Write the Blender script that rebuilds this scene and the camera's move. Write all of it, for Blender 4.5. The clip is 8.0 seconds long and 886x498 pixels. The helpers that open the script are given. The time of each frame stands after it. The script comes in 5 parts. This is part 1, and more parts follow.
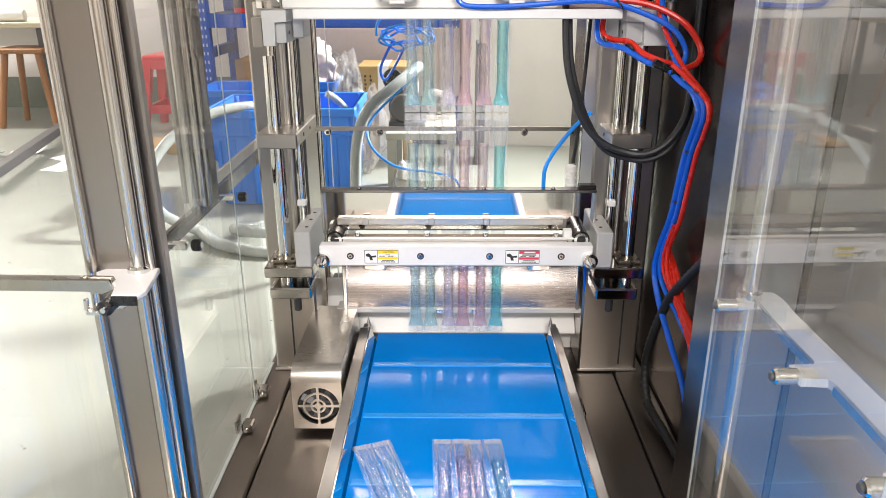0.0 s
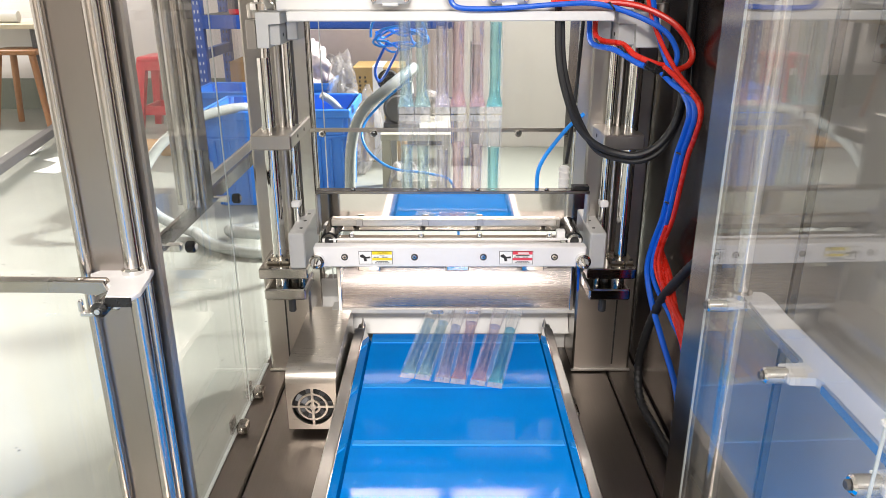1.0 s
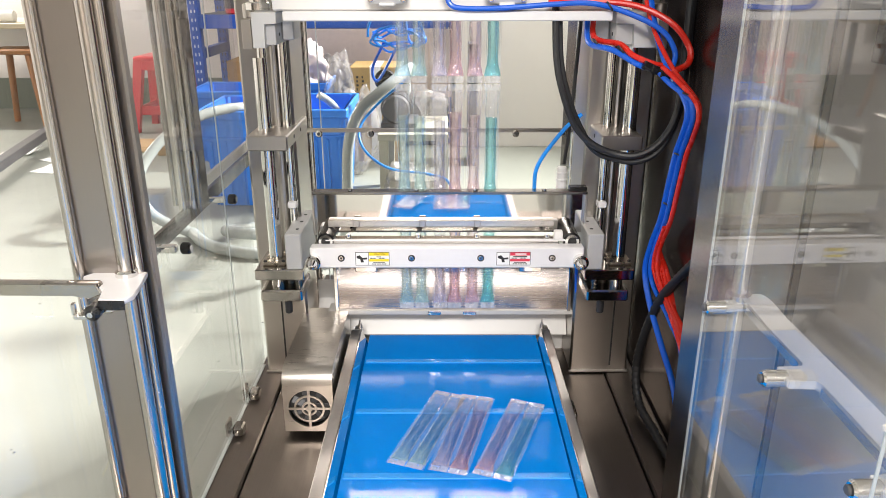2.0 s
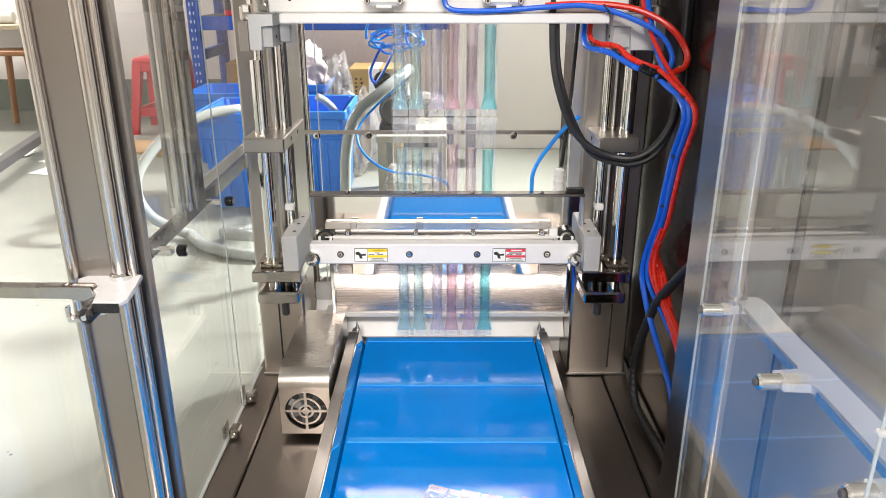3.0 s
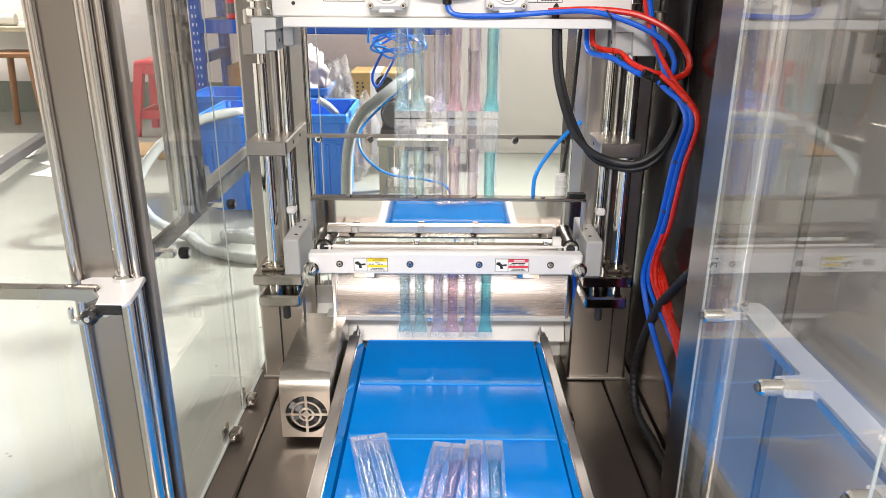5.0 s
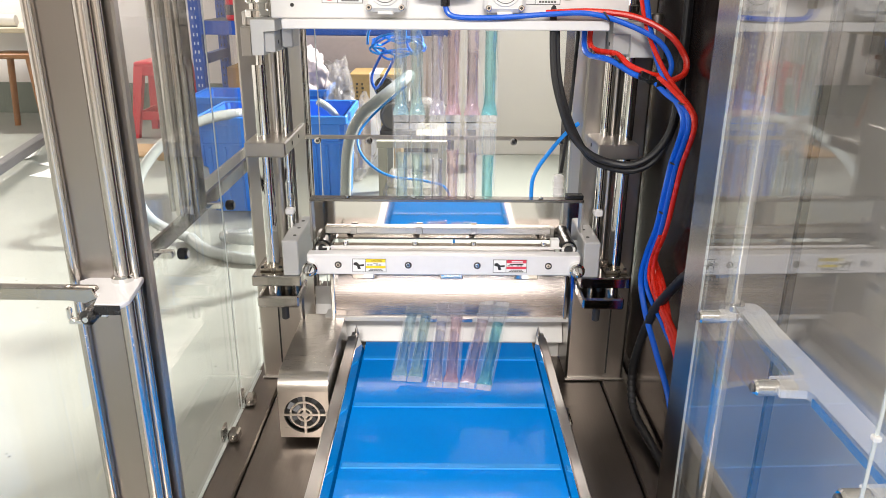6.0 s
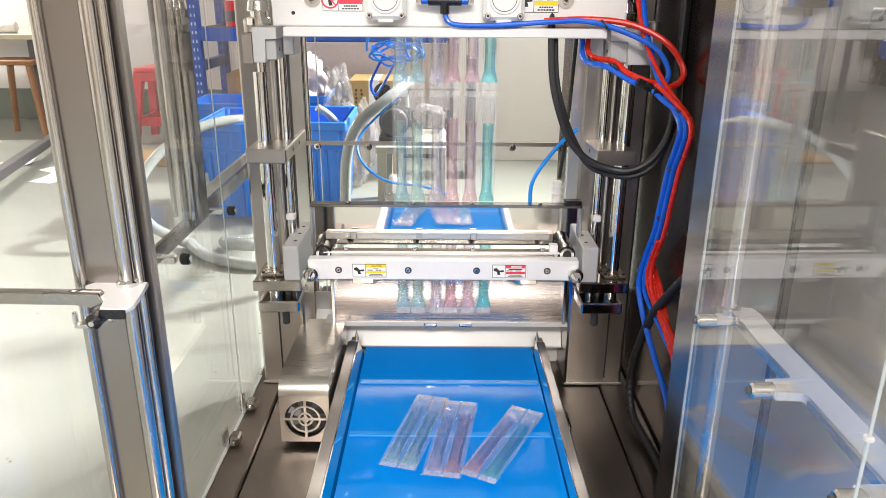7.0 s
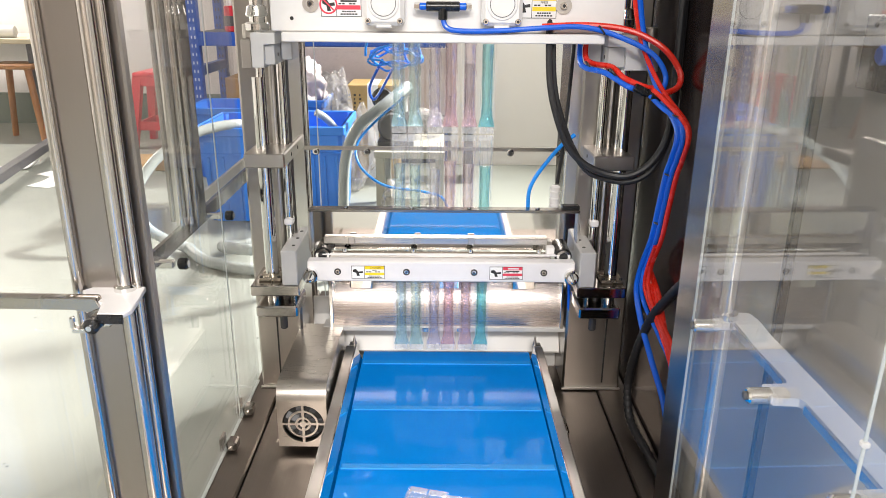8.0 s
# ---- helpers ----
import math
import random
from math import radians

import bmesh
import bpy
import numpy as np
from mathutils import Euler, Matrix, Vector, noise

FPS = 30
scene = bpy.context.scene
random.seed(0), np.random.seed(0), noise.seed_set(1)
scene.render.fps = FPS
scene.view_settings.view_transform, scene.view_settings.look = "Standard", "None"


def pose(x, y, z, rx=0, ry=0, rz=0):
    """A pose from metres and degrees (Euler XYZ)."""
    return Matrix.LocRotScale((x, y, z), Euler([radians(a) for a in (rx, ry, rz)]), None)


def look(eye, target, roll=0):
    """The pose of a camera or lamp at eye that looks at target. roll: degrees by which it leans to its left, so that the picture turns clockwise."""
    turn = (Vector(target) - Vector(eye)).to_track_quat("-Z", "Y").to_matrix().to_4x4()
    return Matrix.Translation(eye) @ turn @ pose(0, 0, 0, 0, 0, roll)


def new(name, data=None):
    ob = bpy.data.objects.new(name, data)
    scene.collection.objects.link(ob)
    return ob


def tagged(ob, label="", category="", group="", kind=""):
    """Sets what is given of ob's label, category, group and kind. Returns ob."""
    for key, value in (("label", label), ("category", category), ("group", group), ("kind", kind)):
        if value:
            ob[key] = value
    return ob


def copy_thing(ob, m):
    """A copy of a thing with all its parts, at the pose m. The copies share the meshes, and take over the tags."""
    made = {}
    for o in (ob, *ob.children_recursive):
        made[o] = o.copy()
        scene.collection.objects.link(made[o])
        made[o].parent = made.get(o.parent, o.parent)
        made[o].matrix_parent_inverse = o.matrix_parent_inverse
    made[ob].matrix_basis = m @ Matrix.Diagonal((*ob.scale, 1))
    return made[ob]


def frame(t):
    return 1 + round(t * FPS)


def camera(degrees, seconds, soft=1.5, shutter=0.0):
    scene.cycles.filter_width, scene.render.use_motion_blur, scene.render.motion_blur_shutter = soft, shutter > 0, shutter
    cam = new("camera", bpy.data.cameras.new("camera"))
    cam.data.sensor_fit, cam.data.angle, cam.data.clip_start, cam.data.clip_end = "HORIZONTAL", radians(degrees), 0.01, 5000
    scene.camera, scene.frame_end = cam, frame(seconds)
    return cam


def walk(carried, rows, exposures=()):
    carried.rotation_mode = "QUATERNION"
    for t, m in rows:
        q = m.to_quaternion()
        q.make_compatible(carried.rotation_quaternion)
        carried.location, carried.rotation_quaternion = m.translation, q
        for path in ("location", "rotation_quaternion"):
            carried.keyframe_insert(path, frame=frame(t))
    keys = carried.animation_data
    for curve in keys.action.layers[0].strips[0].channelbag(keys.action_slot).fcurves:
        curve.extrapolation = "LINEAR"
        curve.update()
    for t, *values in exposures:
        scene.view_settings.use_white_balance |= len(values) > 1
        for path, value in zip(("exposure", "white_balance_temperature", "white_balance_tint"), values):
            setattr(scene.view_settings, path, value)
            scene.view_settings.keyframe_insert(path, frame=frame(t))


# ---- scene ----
cam = camera(62.3, 8.0, 0.5)
PATH = [
    (0, (-0.006, -1.208, 0.995), (-0.025, 0.665, 0.295), -0.1),
    (0.5, (-0.005, -1.213, 0.997), (-0.017, 0.66, 0.298), -0.2),
    (1, (-0.003, -1.213, 0.997), (-0.01, 0.661, 0.299), -0.1),
    (1.5, (-0.003, -1.209, 0.997), (-0.005, 0.664, 0.298), -0.1),
    (3, (0.002, -1.205, 0.998), (0.003, 0.67, 0.303), 0.0),
    (3.5, (0.003, -1.207, 1.0), (0.003, 0.67, 0.309), 0.1),
    (4, (0.001, -1.206, 0.999), (0.001, 0.672, 0.312), 0.2),
    (4.5, (-0.002, -1.206, 0.998), (-0.001, 0.673, 0.313), 0.3),
    (6, (0.002, -1.21, 0.999), (0.004, 0.67, 0.318), 0.4),
    (6.5, (0.002, -1.215, 1.0), (0.004, 0.668, 0.325), 0.4),
    (7, (0.0, -1.22, 1.002), (0.006, 0.666, 0.335), 0.4),
    (7.5, (0.001, -1.222, 1.002), (0.008, 0.666, 0.341), 0.4),
    (8, (0.001, -1.221, 1.003), (0.011, 0.668, 0.348), 0.5),
]
walk(cam, [(t, look(eye, target, roll)) for t, eye, target, roll in PATH])

# ---- light ----
world = bpy.data.worlds.new("room_air")
scene.world = world
world.use_nodes = True
world.node_tree.nodes["Background"].inputs[0].default_value = (0.9, 0.95, 1.0, 1)
world.node_tree.nodes["Background"].inputs[1].default_value = 0.25
scene.view_settings.exposure = 0.5


def ceiling_lamp(x, y, z, sx, sy, watts, color=(1.0, 0.97, 0.93)):
    data = bpy.data.lights.new("tube_light", "AREA")
    data.shape, data.size, data.size_y, data.energy, data.color = "RECTANGLE", sx, sy, watts, color
    ob = new("tube_light", data)
    ob.matrix_basis = look((x, y, z), (x, y, 0))
    return ob


# unseen overhead lamps; the last three are added for wall, partition and outer sheet
LAMPS = [(-0.45, -3.4, 0.8, 0.7, 56), (0.45, -3.4, 0.8, 0.7, 56), (0.0, -5.2, 1.2, 0.3, 60),
         (-4.7, 4.1, 1.2, 0.25, 80), (0.6, 2.6, 0.9, 0.25, 20), (-3.5, -2.5, 0.3, 1.2, 20)]
for lx, ly, lsx, lsy, watts in LAMPS:
    ceiling_lamp(lx, ly, 2.72, lsx, lsy, watts * 1.6, (1.0, 0.945, 0.895))
# bright high lamp added out of view beyond the machine's far corner, for the floor shadow
far_lamp = ceiling_lamp(2.3, 3.1, 2.66, 0.4, 0.2, 92, (1.0, 0.96, 0.92))
far_lamp.matrix_basis = look((2.3, 3.1, 2.66), (-1.3, 0.9, 0.0))
far_lamp.data.spread = radians(70)

# ---- materials ----


def mat_nodes(name):
    m = bpy.data.materials.new(name)
    m.use_nodes = True
    return m, m.node_tree.nodes, m.node_tree.links, m.node_tree.nodes["Principled BSDF"]


def coords(nodes, links, scale):
    tc, mp = nodes.new("ShaderNodeTexCoord"), nodes.new("ShaderNodeMapping")
    mp.inputs["Scale"].default_value = scale
    links.new(tc.outputs["Object"], mp.inputs["Vector"])
    return mp.outputs["Vector"]


def noise_tex(nodes, links, vec, scale, detail=4, rough=0.6):
    n = nodes.new("ShaderNodeTexNoise")
    n.inputs["Scale"].default_value, n.inputs["Detail"].default_value, n.inputs["Roughness"].default_value = scale, detail, rough
    links.new(vec, n.inputs["Vector"])
    return n.outputs["Fac"]


def ramp(nodes, links, fac, stops):
    r = nodes.new("ShaderNodeValToRGB")
    while len(r.color_ramp.elements) < len(stops):
        r.color_ramp.elements.new(0.5)
    for e, (p, c) in zip(r.color_ramp.elements, stops):
        e.position, e.color = p, (*c, 1) if len(c) == 3 else c
    links.new(fac, r.inputs["Fac"])
    return r.outputs["Color"]


def surface(name, color, rough=0.5, metal=0.0, vary=0.12, grain=60, stretch=(1, 1, 1), bump=0.02, coat=0.0, rvary=0.1, big=2.5):
    """A plain surface with grain, larger stains, uneven gloss and fine relief."""
    m, nodes, links, b = mat_nodes(name)
    fine = noise_tex(nodes, links, coords(nodes, links, stretch), grain)
    wide = noise_tex(nodes, links, coords(nodes, links, (1, 1, 1)), big, 5)
    mix = nodes.new("ShaderNodeMath")
    mix.operation = "MULTIPLY_ADD"
    links.new(fine, mix.inputs[0])
    mix.inputs[1].default_value = 0.5
    half = nodes.new("ShaderNodeMath")
    half.operation = "MULTIPLY"
    links.new(wide, half.inputs[0])
    half.inputs[1].default_value = 0.5
    links.new(half.outputs[0], mix.inputs[2])
    lo = tuple(c * (1 - vary) for c in color)
    hi = tuple(min(1.0, c * (1 + vary)) for c in color)
    links.new(ramp(nodes, links, mix.outputs[0], [(0.3, lo), (0.7, hi)]), b.inputs["Base Color"])
    mr = nodes.new("ShaderNodeMapRange")
    links.new(mix.outputs[0], mr.inputs["Value"])
    mr.inputs["From Min"].default_value, mr.inputs["From Max"].default_value = 0.3, 0.7
    mr.inputs["To Min"].default_value, mr.inputs["To Max"].default_value = max(0.02, rough - rvary), min(1, rough + rvary)
    links.new(mr.outputs["Result"], b.inputs["Roughness"])
    b.inputs["Metallic"].default_value = metal
    b.inputs["Coat Weight"].default_value = coat
    if bump:
        bp = nodes.new("ShaderNodeBump")
        bp.inputs["Strength"].default_value, bp.inputs["Distance"].default_value = bump, 0.002
        links.new(fine, bp.inputs["Height"])
        links.new(bp.outputs["Normal"], b.inputs["Normal"])
    return m


def clear_sheet(name, tint=(0.96, 0.98, 0.98), haze=0.03, ior=1.49, rough=0.03, haze_color=(0.9, 0.92, 0.93), crinkle=0.0, streak=None):
    """Thin clear plastic: lets light through, mirrors it by Fresnel, with a trace of milky haze."""
    m, nodes, links, b = mat_nodes(name)
    out = nodes["Material Output"]
    tr, gl, df = nodes.new("ShaderNodeBsdfTransparent"), nodes.new("ShaderNodeBsdfGlossy"), nodes.new("ShaderNodeBsdfDiffuse")
    tr.inputs["Color"].default_value = (*tint, 1)
    gl.inputs["Roughness"].default_value = rough
    df.inputs["Color"].default_value = (*haze_color, 1)
    if crinkle:
        bp = nodes.new("ShaderNodeBump")
        bp.inputs["Strength"].default_value, bp.inputs["Distance"].default_value = crinkle, 0.002
        links.new(noise_tex(nodes, links, coords(nodes, links, (1, 1, 0.35)), 130, 3), bp.inputs["Height"])
        links.new(bp.outputs["Normal"], gl.inputs["Normal"])
    lw, pw, fr = nodes.new("ShaderNodeLayerWeight"), nodes.new("ShaderNodeMath"), nodes.new("ShaderNodeMapRange")
    lw.inputs["Blend"].default_value = 0.5
    pw.operation = "POWER"
    links.new(lw.outputs["Facing"], pw.inputs[0])
    pw.inputs[1].default_value = 5.0
    links.new(pw.outputs[0], fr.inputs["Value"])
    fr.inputs["To Min"].default_value = ((ior - 1) / (ior + 1)) ** 2
    m1, m2 = nodes.new("ShaderNodeMixShader"), nodes.new("ShaderNodeMixShader")
    spots = noise_tex(nodes, links, coords(nodes, links, streak or (1, 1, 1)), 9, 6)
    mr = nodes.new("ShaderNodeMapRange")
    mr.inputs["From Min"].default_value, mr.inputs["From Max"].default_value = 0.3, 0.75
    mr.inputs["To Min"].default_value, mr.inputs["To Max"].default_value = haze * 0.5, haze * 1.6
    links.new(spots, mr.inputs["Value"])
    links.new(mr.outputs["Result"], m1.inputs["Fac"])
    links.new(tr.outputs[0], m1.inputs[1])
    links.new(df.outputs[0], m1.inputs[2])
    links.new(fr.outputs["Result"], m2.inputs["Fac"])
    links.new(m1.outputs[0], m2.inputs[1])
    links.new(gl.outputs[0], m2.inputs[2])
    links.new(m2.outputs[0], out.inputs["Surface"])
    nodes.remove(b)
    return m


def liquid_mat(name, color, cloud):
    """Tinted water inside a film tube: clear, glossy, with faint painted streaks of refracted light along its length.
    """
    m, nodes, links, b = mat_nodes(name)
    out = nodes["Material Output"]
    gl, tr, df, ts = (nodes.new("ShaderNodeBsdf" + k) for k in ("Glass", "Transparent", "Diffuse", "Translucent"))
    gl.inputs["Color"].default_value = (*color, 1)
    gl.inputs["IOR"].default_value, gl.inputs["Roughness"].default_value = 1.36, 0.03
    tr.inputs["Color"].default_value = (*color, 1)
    gs = nodes.new("ShaderNodeBsdfGlossy")
    gs.inputs["Roughness"].default_value = 0.09
    df.inputs["Color"].default_value = ts.inputs["Color"].default_value = (*cloud, 1)
    bp = nodes.new("ShaderNodeBump")
    bp.inputs["Strength"].default_value, bp.inputs["Distance"].default_value = 0.25, 0.002
    links.new(noise_tex(nodes, links, coords(nodes, links, (1, 1, 0.25)), 110, 3), bp.inputs["Height"])
    links.new(bp.outputs["Normal"], gl.inputs["Normal"])
    bq = nodes.new("ShaderNodeBump")
    bq.inputs["Strength"].default_value, bq.inputs["Distance"].default_value = 0.7, 0.004
    links.new(noise_tex(nodes, links, coords(nodes, links, (1, 1, 0.3)), 150, 3), bq.inputs["Height"])
    links.new(bq.outputs["Normal"], gs.inputs["Normal"])
    milk, clear, both, skin = (nodes.new("ShaderNodeMixShader") for _ in range(4))
    skin.inputs["Fac"].default_value = 0.13
    links.new(df.outputs[0], milk.inputs[1])
    links.new(ts.outputs[0], milk.inputs[2])
    clear.inputs["Fac"].default_value = 0.32
    links.new(tr.outputs[0], clear.inputs[1])
    links.new(gl.outputs[0], clear.inputs[2])
    mr = nodes.new("ShaderNodeMapRange")
    mr.inputs["From Min"].default_value, mr.inputs["From Max"].default_value = 0.3, 0.75
    mr.inputs["To Min"].default_value, mr.inputs["To Max"].default_value = 0.02, 0.08
    links.new(noise_tex(nodes, links, coords(nodes, links, (40, 40, 0.9)), 9, 6), mr.inputs["Value"])
    # the colour gathers at the bottom seal
    sep, pool, add = nodes.new("ShaderNodeSeparateXYZ"), nodes.new("ShaderNodeMapRange"), nodes.new("ShaderNodeMath")
    links.new(coords(nodes, links, (1, 1, 1)), sep.inputs[0])
    links.new(sep.outputs["Z"], pool.inputs["Value"])
    pool.inputs["From Min"].default_value, pool.inputs["From Max"].default_value = 0.016, 0.060
    pool.inputs["To Min"].default_value, pool.inputs["To Max"].default_value = 0.24, 0.0
    links.new(mr.outputs["Result"], add.inputs[0])
    links.new(pool.outputs["Result"], add.inputs[1])
    links.new(add.outputs[0], both.inputs["Fac"])
    links.new(clear.outputs[0], both.inputs[1])
    links.new(milk.outputs[0], both.inputs[2])
    links.new(both.outputs[0], skin.inputs[1])
    links.new(gs.outputs[0], skin.inputs[2])
    links.new(skin.outputs[0], out.inputs["Surface"])
    nodes.remove(b)
    return m


STEEL = surface("brushed_steel", (0.54, 0.51, 0.48), 0.33, 1.0, 0.02, 220, (6, 6, 0.15), 0.0, rvary=0.015, big=3)
STEEL_X = surface("brushed_steel_across", (0.62, 0.585, 0.54), 0.28, 1.0, 0.02, 220, (0.15, 6, 6), 0.0, rvary=0.015, big=3)
BASE_STEEL = surface("worn_base_steel", (0.205, 0.178, 0.157), 0.36, 1.0, 0.08, 40, (12, 0.4, 12), 0.0, rvary=0.06, big=5)
CHROME = surface("chrome", (0.78, 0.77, 0.75), 0.09, 1.0, 0.03, 30, (1, 1, 1), 0.0, rvary=0.04)
POLISHED = surface("polished_plate", (0.86, 0.83, 0.80), 0.07, 1.0, 0.03, 18, (1, 1, 1), 0.0, rvary=0.04)
CHUTE = surface("mill_finish_sheet", (0.44, 0.395, 0.375), 0.27, 1.0, 0.05, 30, (0.25, 10, 40), 0.05, rvary=0.06)
DEFLECTOR = surface("mirror_polished_sheet", (0.80, 0.77, 0.745), 0.045, 1.0, 0.03, 18, (1, 1, 1), 0.0, rvary=0.01)
APRON = surface("satin_sheet", (0.54, 0.53, 0.51), 0.40, 0.15, 0.06, 12, (1, 1, 1), 0.03, rvary=0.1, big=7)
ALU = surface("anodised_aluminium", (0.80, 0.79, 0.80), 0.42, 0.15, 0.03, 90, (1, 1, 1), 0.02, rvary=0.06)
ALU_BLOCK = surface("bead_blasted_aluminium", (0.55, 0.55, 0.55), 0.5, 0.5, 0.04, 140, (1, 1, 1), 0.05, rvary=0.05)
CLAMP_GREY = surface("pale_grey_aluminium", (0.66, 0.66, 0.65), 0.45, 0.1, 0.03, 140, (1, 1, 1), 0.03, rvary=0.05)
WHITE = surface("white_powder_coat", (0.80, 0.79, 0.78), 0.4, 0.0, 0.02, 140, (1, 1, 1), 0.03, rvary=0.05)
BLACK = surface("black_rubber", (0.018, 0.018, 0.02), 0.5, 0.0, 0.2, 80, (1, 1, 1), 0.03)
BLACK_GLOSS = surface("black_plastic", (0.012, 0.012, 0.013), 0.25, 0.0, 0.2, 80, (1, 1, 1), 0.0)
# the dark room mirrored in the cabinet side is put into this brown-black
DARK = surface("dark_cabinet_steel", (0.046, 0.034, 0.032), 0.20, 0.5, 0.05, 25, (4, 4, 0.5), 0.0, rvary=0.04)
BELT = surface("blue_belt", (0.0003, 0.235, 0.77), 0.07, 0.0, 0.04, 220, (1, 1, 1), 0.004, rvary=0.04, big=4)
BELT.node_tree.nodes["Principled BSDF"].inputs["Specular IOR Level"].default_value = 0.07
# paler than BELT: the highlight along each ridge is put into this blue
SEAM = surface("highlit_seam", (0.01, 0.28, 0.80), 0.22, 0.0, 0.05, 120, (1, 1, 1), 0.0)
BLUE_TUBE = surface("blue_pneumatic_tube", (0.008, 0.12, 0.70), 0.22, 0.0, 0.05, 50, (1, 1, 1), 0.0)
SKY_TUBE = surface("sky_blue_tube", (0.02, 0.27, 0.85), 0.22, 0.0, 0.05, 50, (1, 1, 1), 0.0)
RED_TUBE = surface("red_pneumatic_tube", (0.72, 0.025, 0.012), 0.25, 0.0, 0.05, 50, (1, 1, 1), 0.0)
BIN_BLUE = surface("blue_bin_plastic", (0.03, 0.20, 0.72), 0.38, 0.0, 0.08, 60, (1, 1, 1), 0.03)
RACK_BLUE = surface("blue_rack_paint", (0.012, 0.09, 0.46), 0.4, 0.0, 0.08, 60, (1, 1, 1), 0.02)
RED_PLASTIC = surface("red_stool_plastic", (0.66, 0.03, 0.05), 0.33, 0.0, 0.08, 40, (1, 1, 1), 0.02)
WOOD = surface("oiled_stool_wood", (0.34, 0.15, 0.05), 0.45, 0.0, 0.3, 26, (6, 6, 0.6), 0.05)
TABLE_TOP = surface("pale_laminate", (0.62, 0.54, 0.38), 0.4, 0.0, 0.06, 30, (1, 1, 1), 0.01)
WALL = surface("white_wall_paint", (0.77, 0.735, 0.715), 0.7, 0.0, 0.03, 40, (1, 1, 1), 0.03)
TAUPE = surface("taupe_reflection_tone", (0.36, 0.31, 0.27), 0.6, 0.0, 0.05, 40, (1, 1, 1), 0.03)
DADO = surface("green_grey_dado_paint", (0.17, 0.20, 0.17), 0.5, 0.0, 0.1, 30, (1, 1, 1), 0.02)
CREAM = surface("cream_panel", (0.72, 0.70, 0.665), 0.5, 0.0, 0.03, 30, (1, 1, 1), 0.02)
GREY_PANEL = surface("grey_sheet", (0.84, 0.80, 0.745), 0.45, 0.0, 0.03, 120, (4, 4, 0.3), 0.0, rvary=0.04)
CARD = surface("cardboard", (0.46, 0.30, 0.15), 0.8, 0.0, 0.12, 40, (1, 1, 1), 0.04)
CARD_YELLOW = surface("yellow_carton", (0.44, 0.30, 0.12), 0.6, 0.0, 0.1, 40, (1, 1, 1), 0.02)
BAG_WHITE = surface("white_plastic_bag", (0.62, 0.55, 0.56), 0.45, 0.0, 0.08, 14, (1, 1, 1), 0.2)
HOSE_WHITE = surface("milky_hose", (0.34, 0.37, 0.36), 0.2, 0.0, 0.07, 40, (1, 1, 1), 0.02)
PAPER = surface("paper", (0.82, 0.82, 0.80), 0.7, 0.0, 0.03, 40)
IVORY = surface("ivory_paint", (0.36, 0.355, 0.30), 0.45, 0.0, 0.05, 40)
YELLOW = surface("yellow_print", (0.86, 0.66, 0.02), 0.4, 0.0, 0.03, 40, bump=0)
RED_PRINT = surface("red_print", (0.72, 0.05, 0.09), 0.4, 0.0, 0.03, 40, bump=0)
WHITE_PRINT = surface("white_print", (0.84, 0.84, 0.84), 0.4, 0.0, 0.02, 40, bump=0)
INK = surface("ink", (0.02, 0.02, 0.02), 0.5, 0.0, 0.1, 40, bump=0)
BRASS = surface("dull_brass", (0.46, 0.41, 0.34), 0.3, 1.0, 0.05, 40, bump=0.0)
GREY_METAL = surface("grey_paint", (0.10, 0.10, 0.105), 0.45, 0.2, 0.1, 40)
# darker copy of the steel: the dark it mirrors is put into its colour
DIMMED_STEEL = surface("dimmed_steel", (0.30, 0.28, 0.26), 0.22, 1.0, 0.03, 220, (6, 6, 0.15), 0.0, rvary=0.02)
BRONZED = surface("brown_tinted_steel", (0.42, 0.385, 0.355), 0.30, 1.0, 0.02, 220, (6, 6, 0.15), 0.0, rvary=0.015, big=3)
SATIN = surface("satin_column_steel", (0.47, 0.44, 0.405), 0.32, 1.0, 0.02, 220, (6, 6, 0.15), 0.0, rvary=0.02, big=3)
SATIN_POLE = surface("satin_pole_steel", (0.60, 0.565, 0.53), 0.20, 1.0, 0.03, 60, (1, 1, 1), 0.0, rvary=0.03)
# these two are steel and chrome toned down for dark reflections
DARK_STEEL = surface("dark_polished_steel", (0.17, 0.155, 0.14), 0.16, 1.0, 0.04, 220, (6, 6, 0.15), 0.0, rvary=0.02)
MIRROR = surface("dimmed_mirror_steel", (0.50, 0.475, 0.45), 0.10, 1.0, 0.03, 60, (1, 1, 1), 0.0, rvary=0.03)
# the warm haze is raised to lighten the view through the guard door
ACRYLIC = clear_sheet("lightened_acrylic", (0.985, 0.99, 0.99), 0.05, 2.35, 0.008, (0.86, 0.83, 0.78))
ACRYLIC_SIDE = clear_sheet("thin_acrylic", (0.985, 0.99, 0.985), 0.006, 1.27, 0.01)
ACRYLIC_EDGE = surface("acrylic_edge", (0.66, 0.70, 0.70), 0.25, 0.0, 0.05, 40, bump=0)
FILM = clear_sheet("clear_film", (0.99, 0.99, 0.995), 0.10, 1.85, 0.09, (0.90, 0.88, 0.92), 1.0)
FILM_SEAL = clear_sheet("sealed_film", (0.97, 0.98, 0.98), 0.36, 2.1, 0.10, (0.93, 0.94, 0.96), 1.0)
BAG_CLEAR = clear_sheet("clear_bag", (0.93, 0.92, 0.91), 0.16, 1.7, 0.10, (0.85, 0.83, 0.81), 1.0)
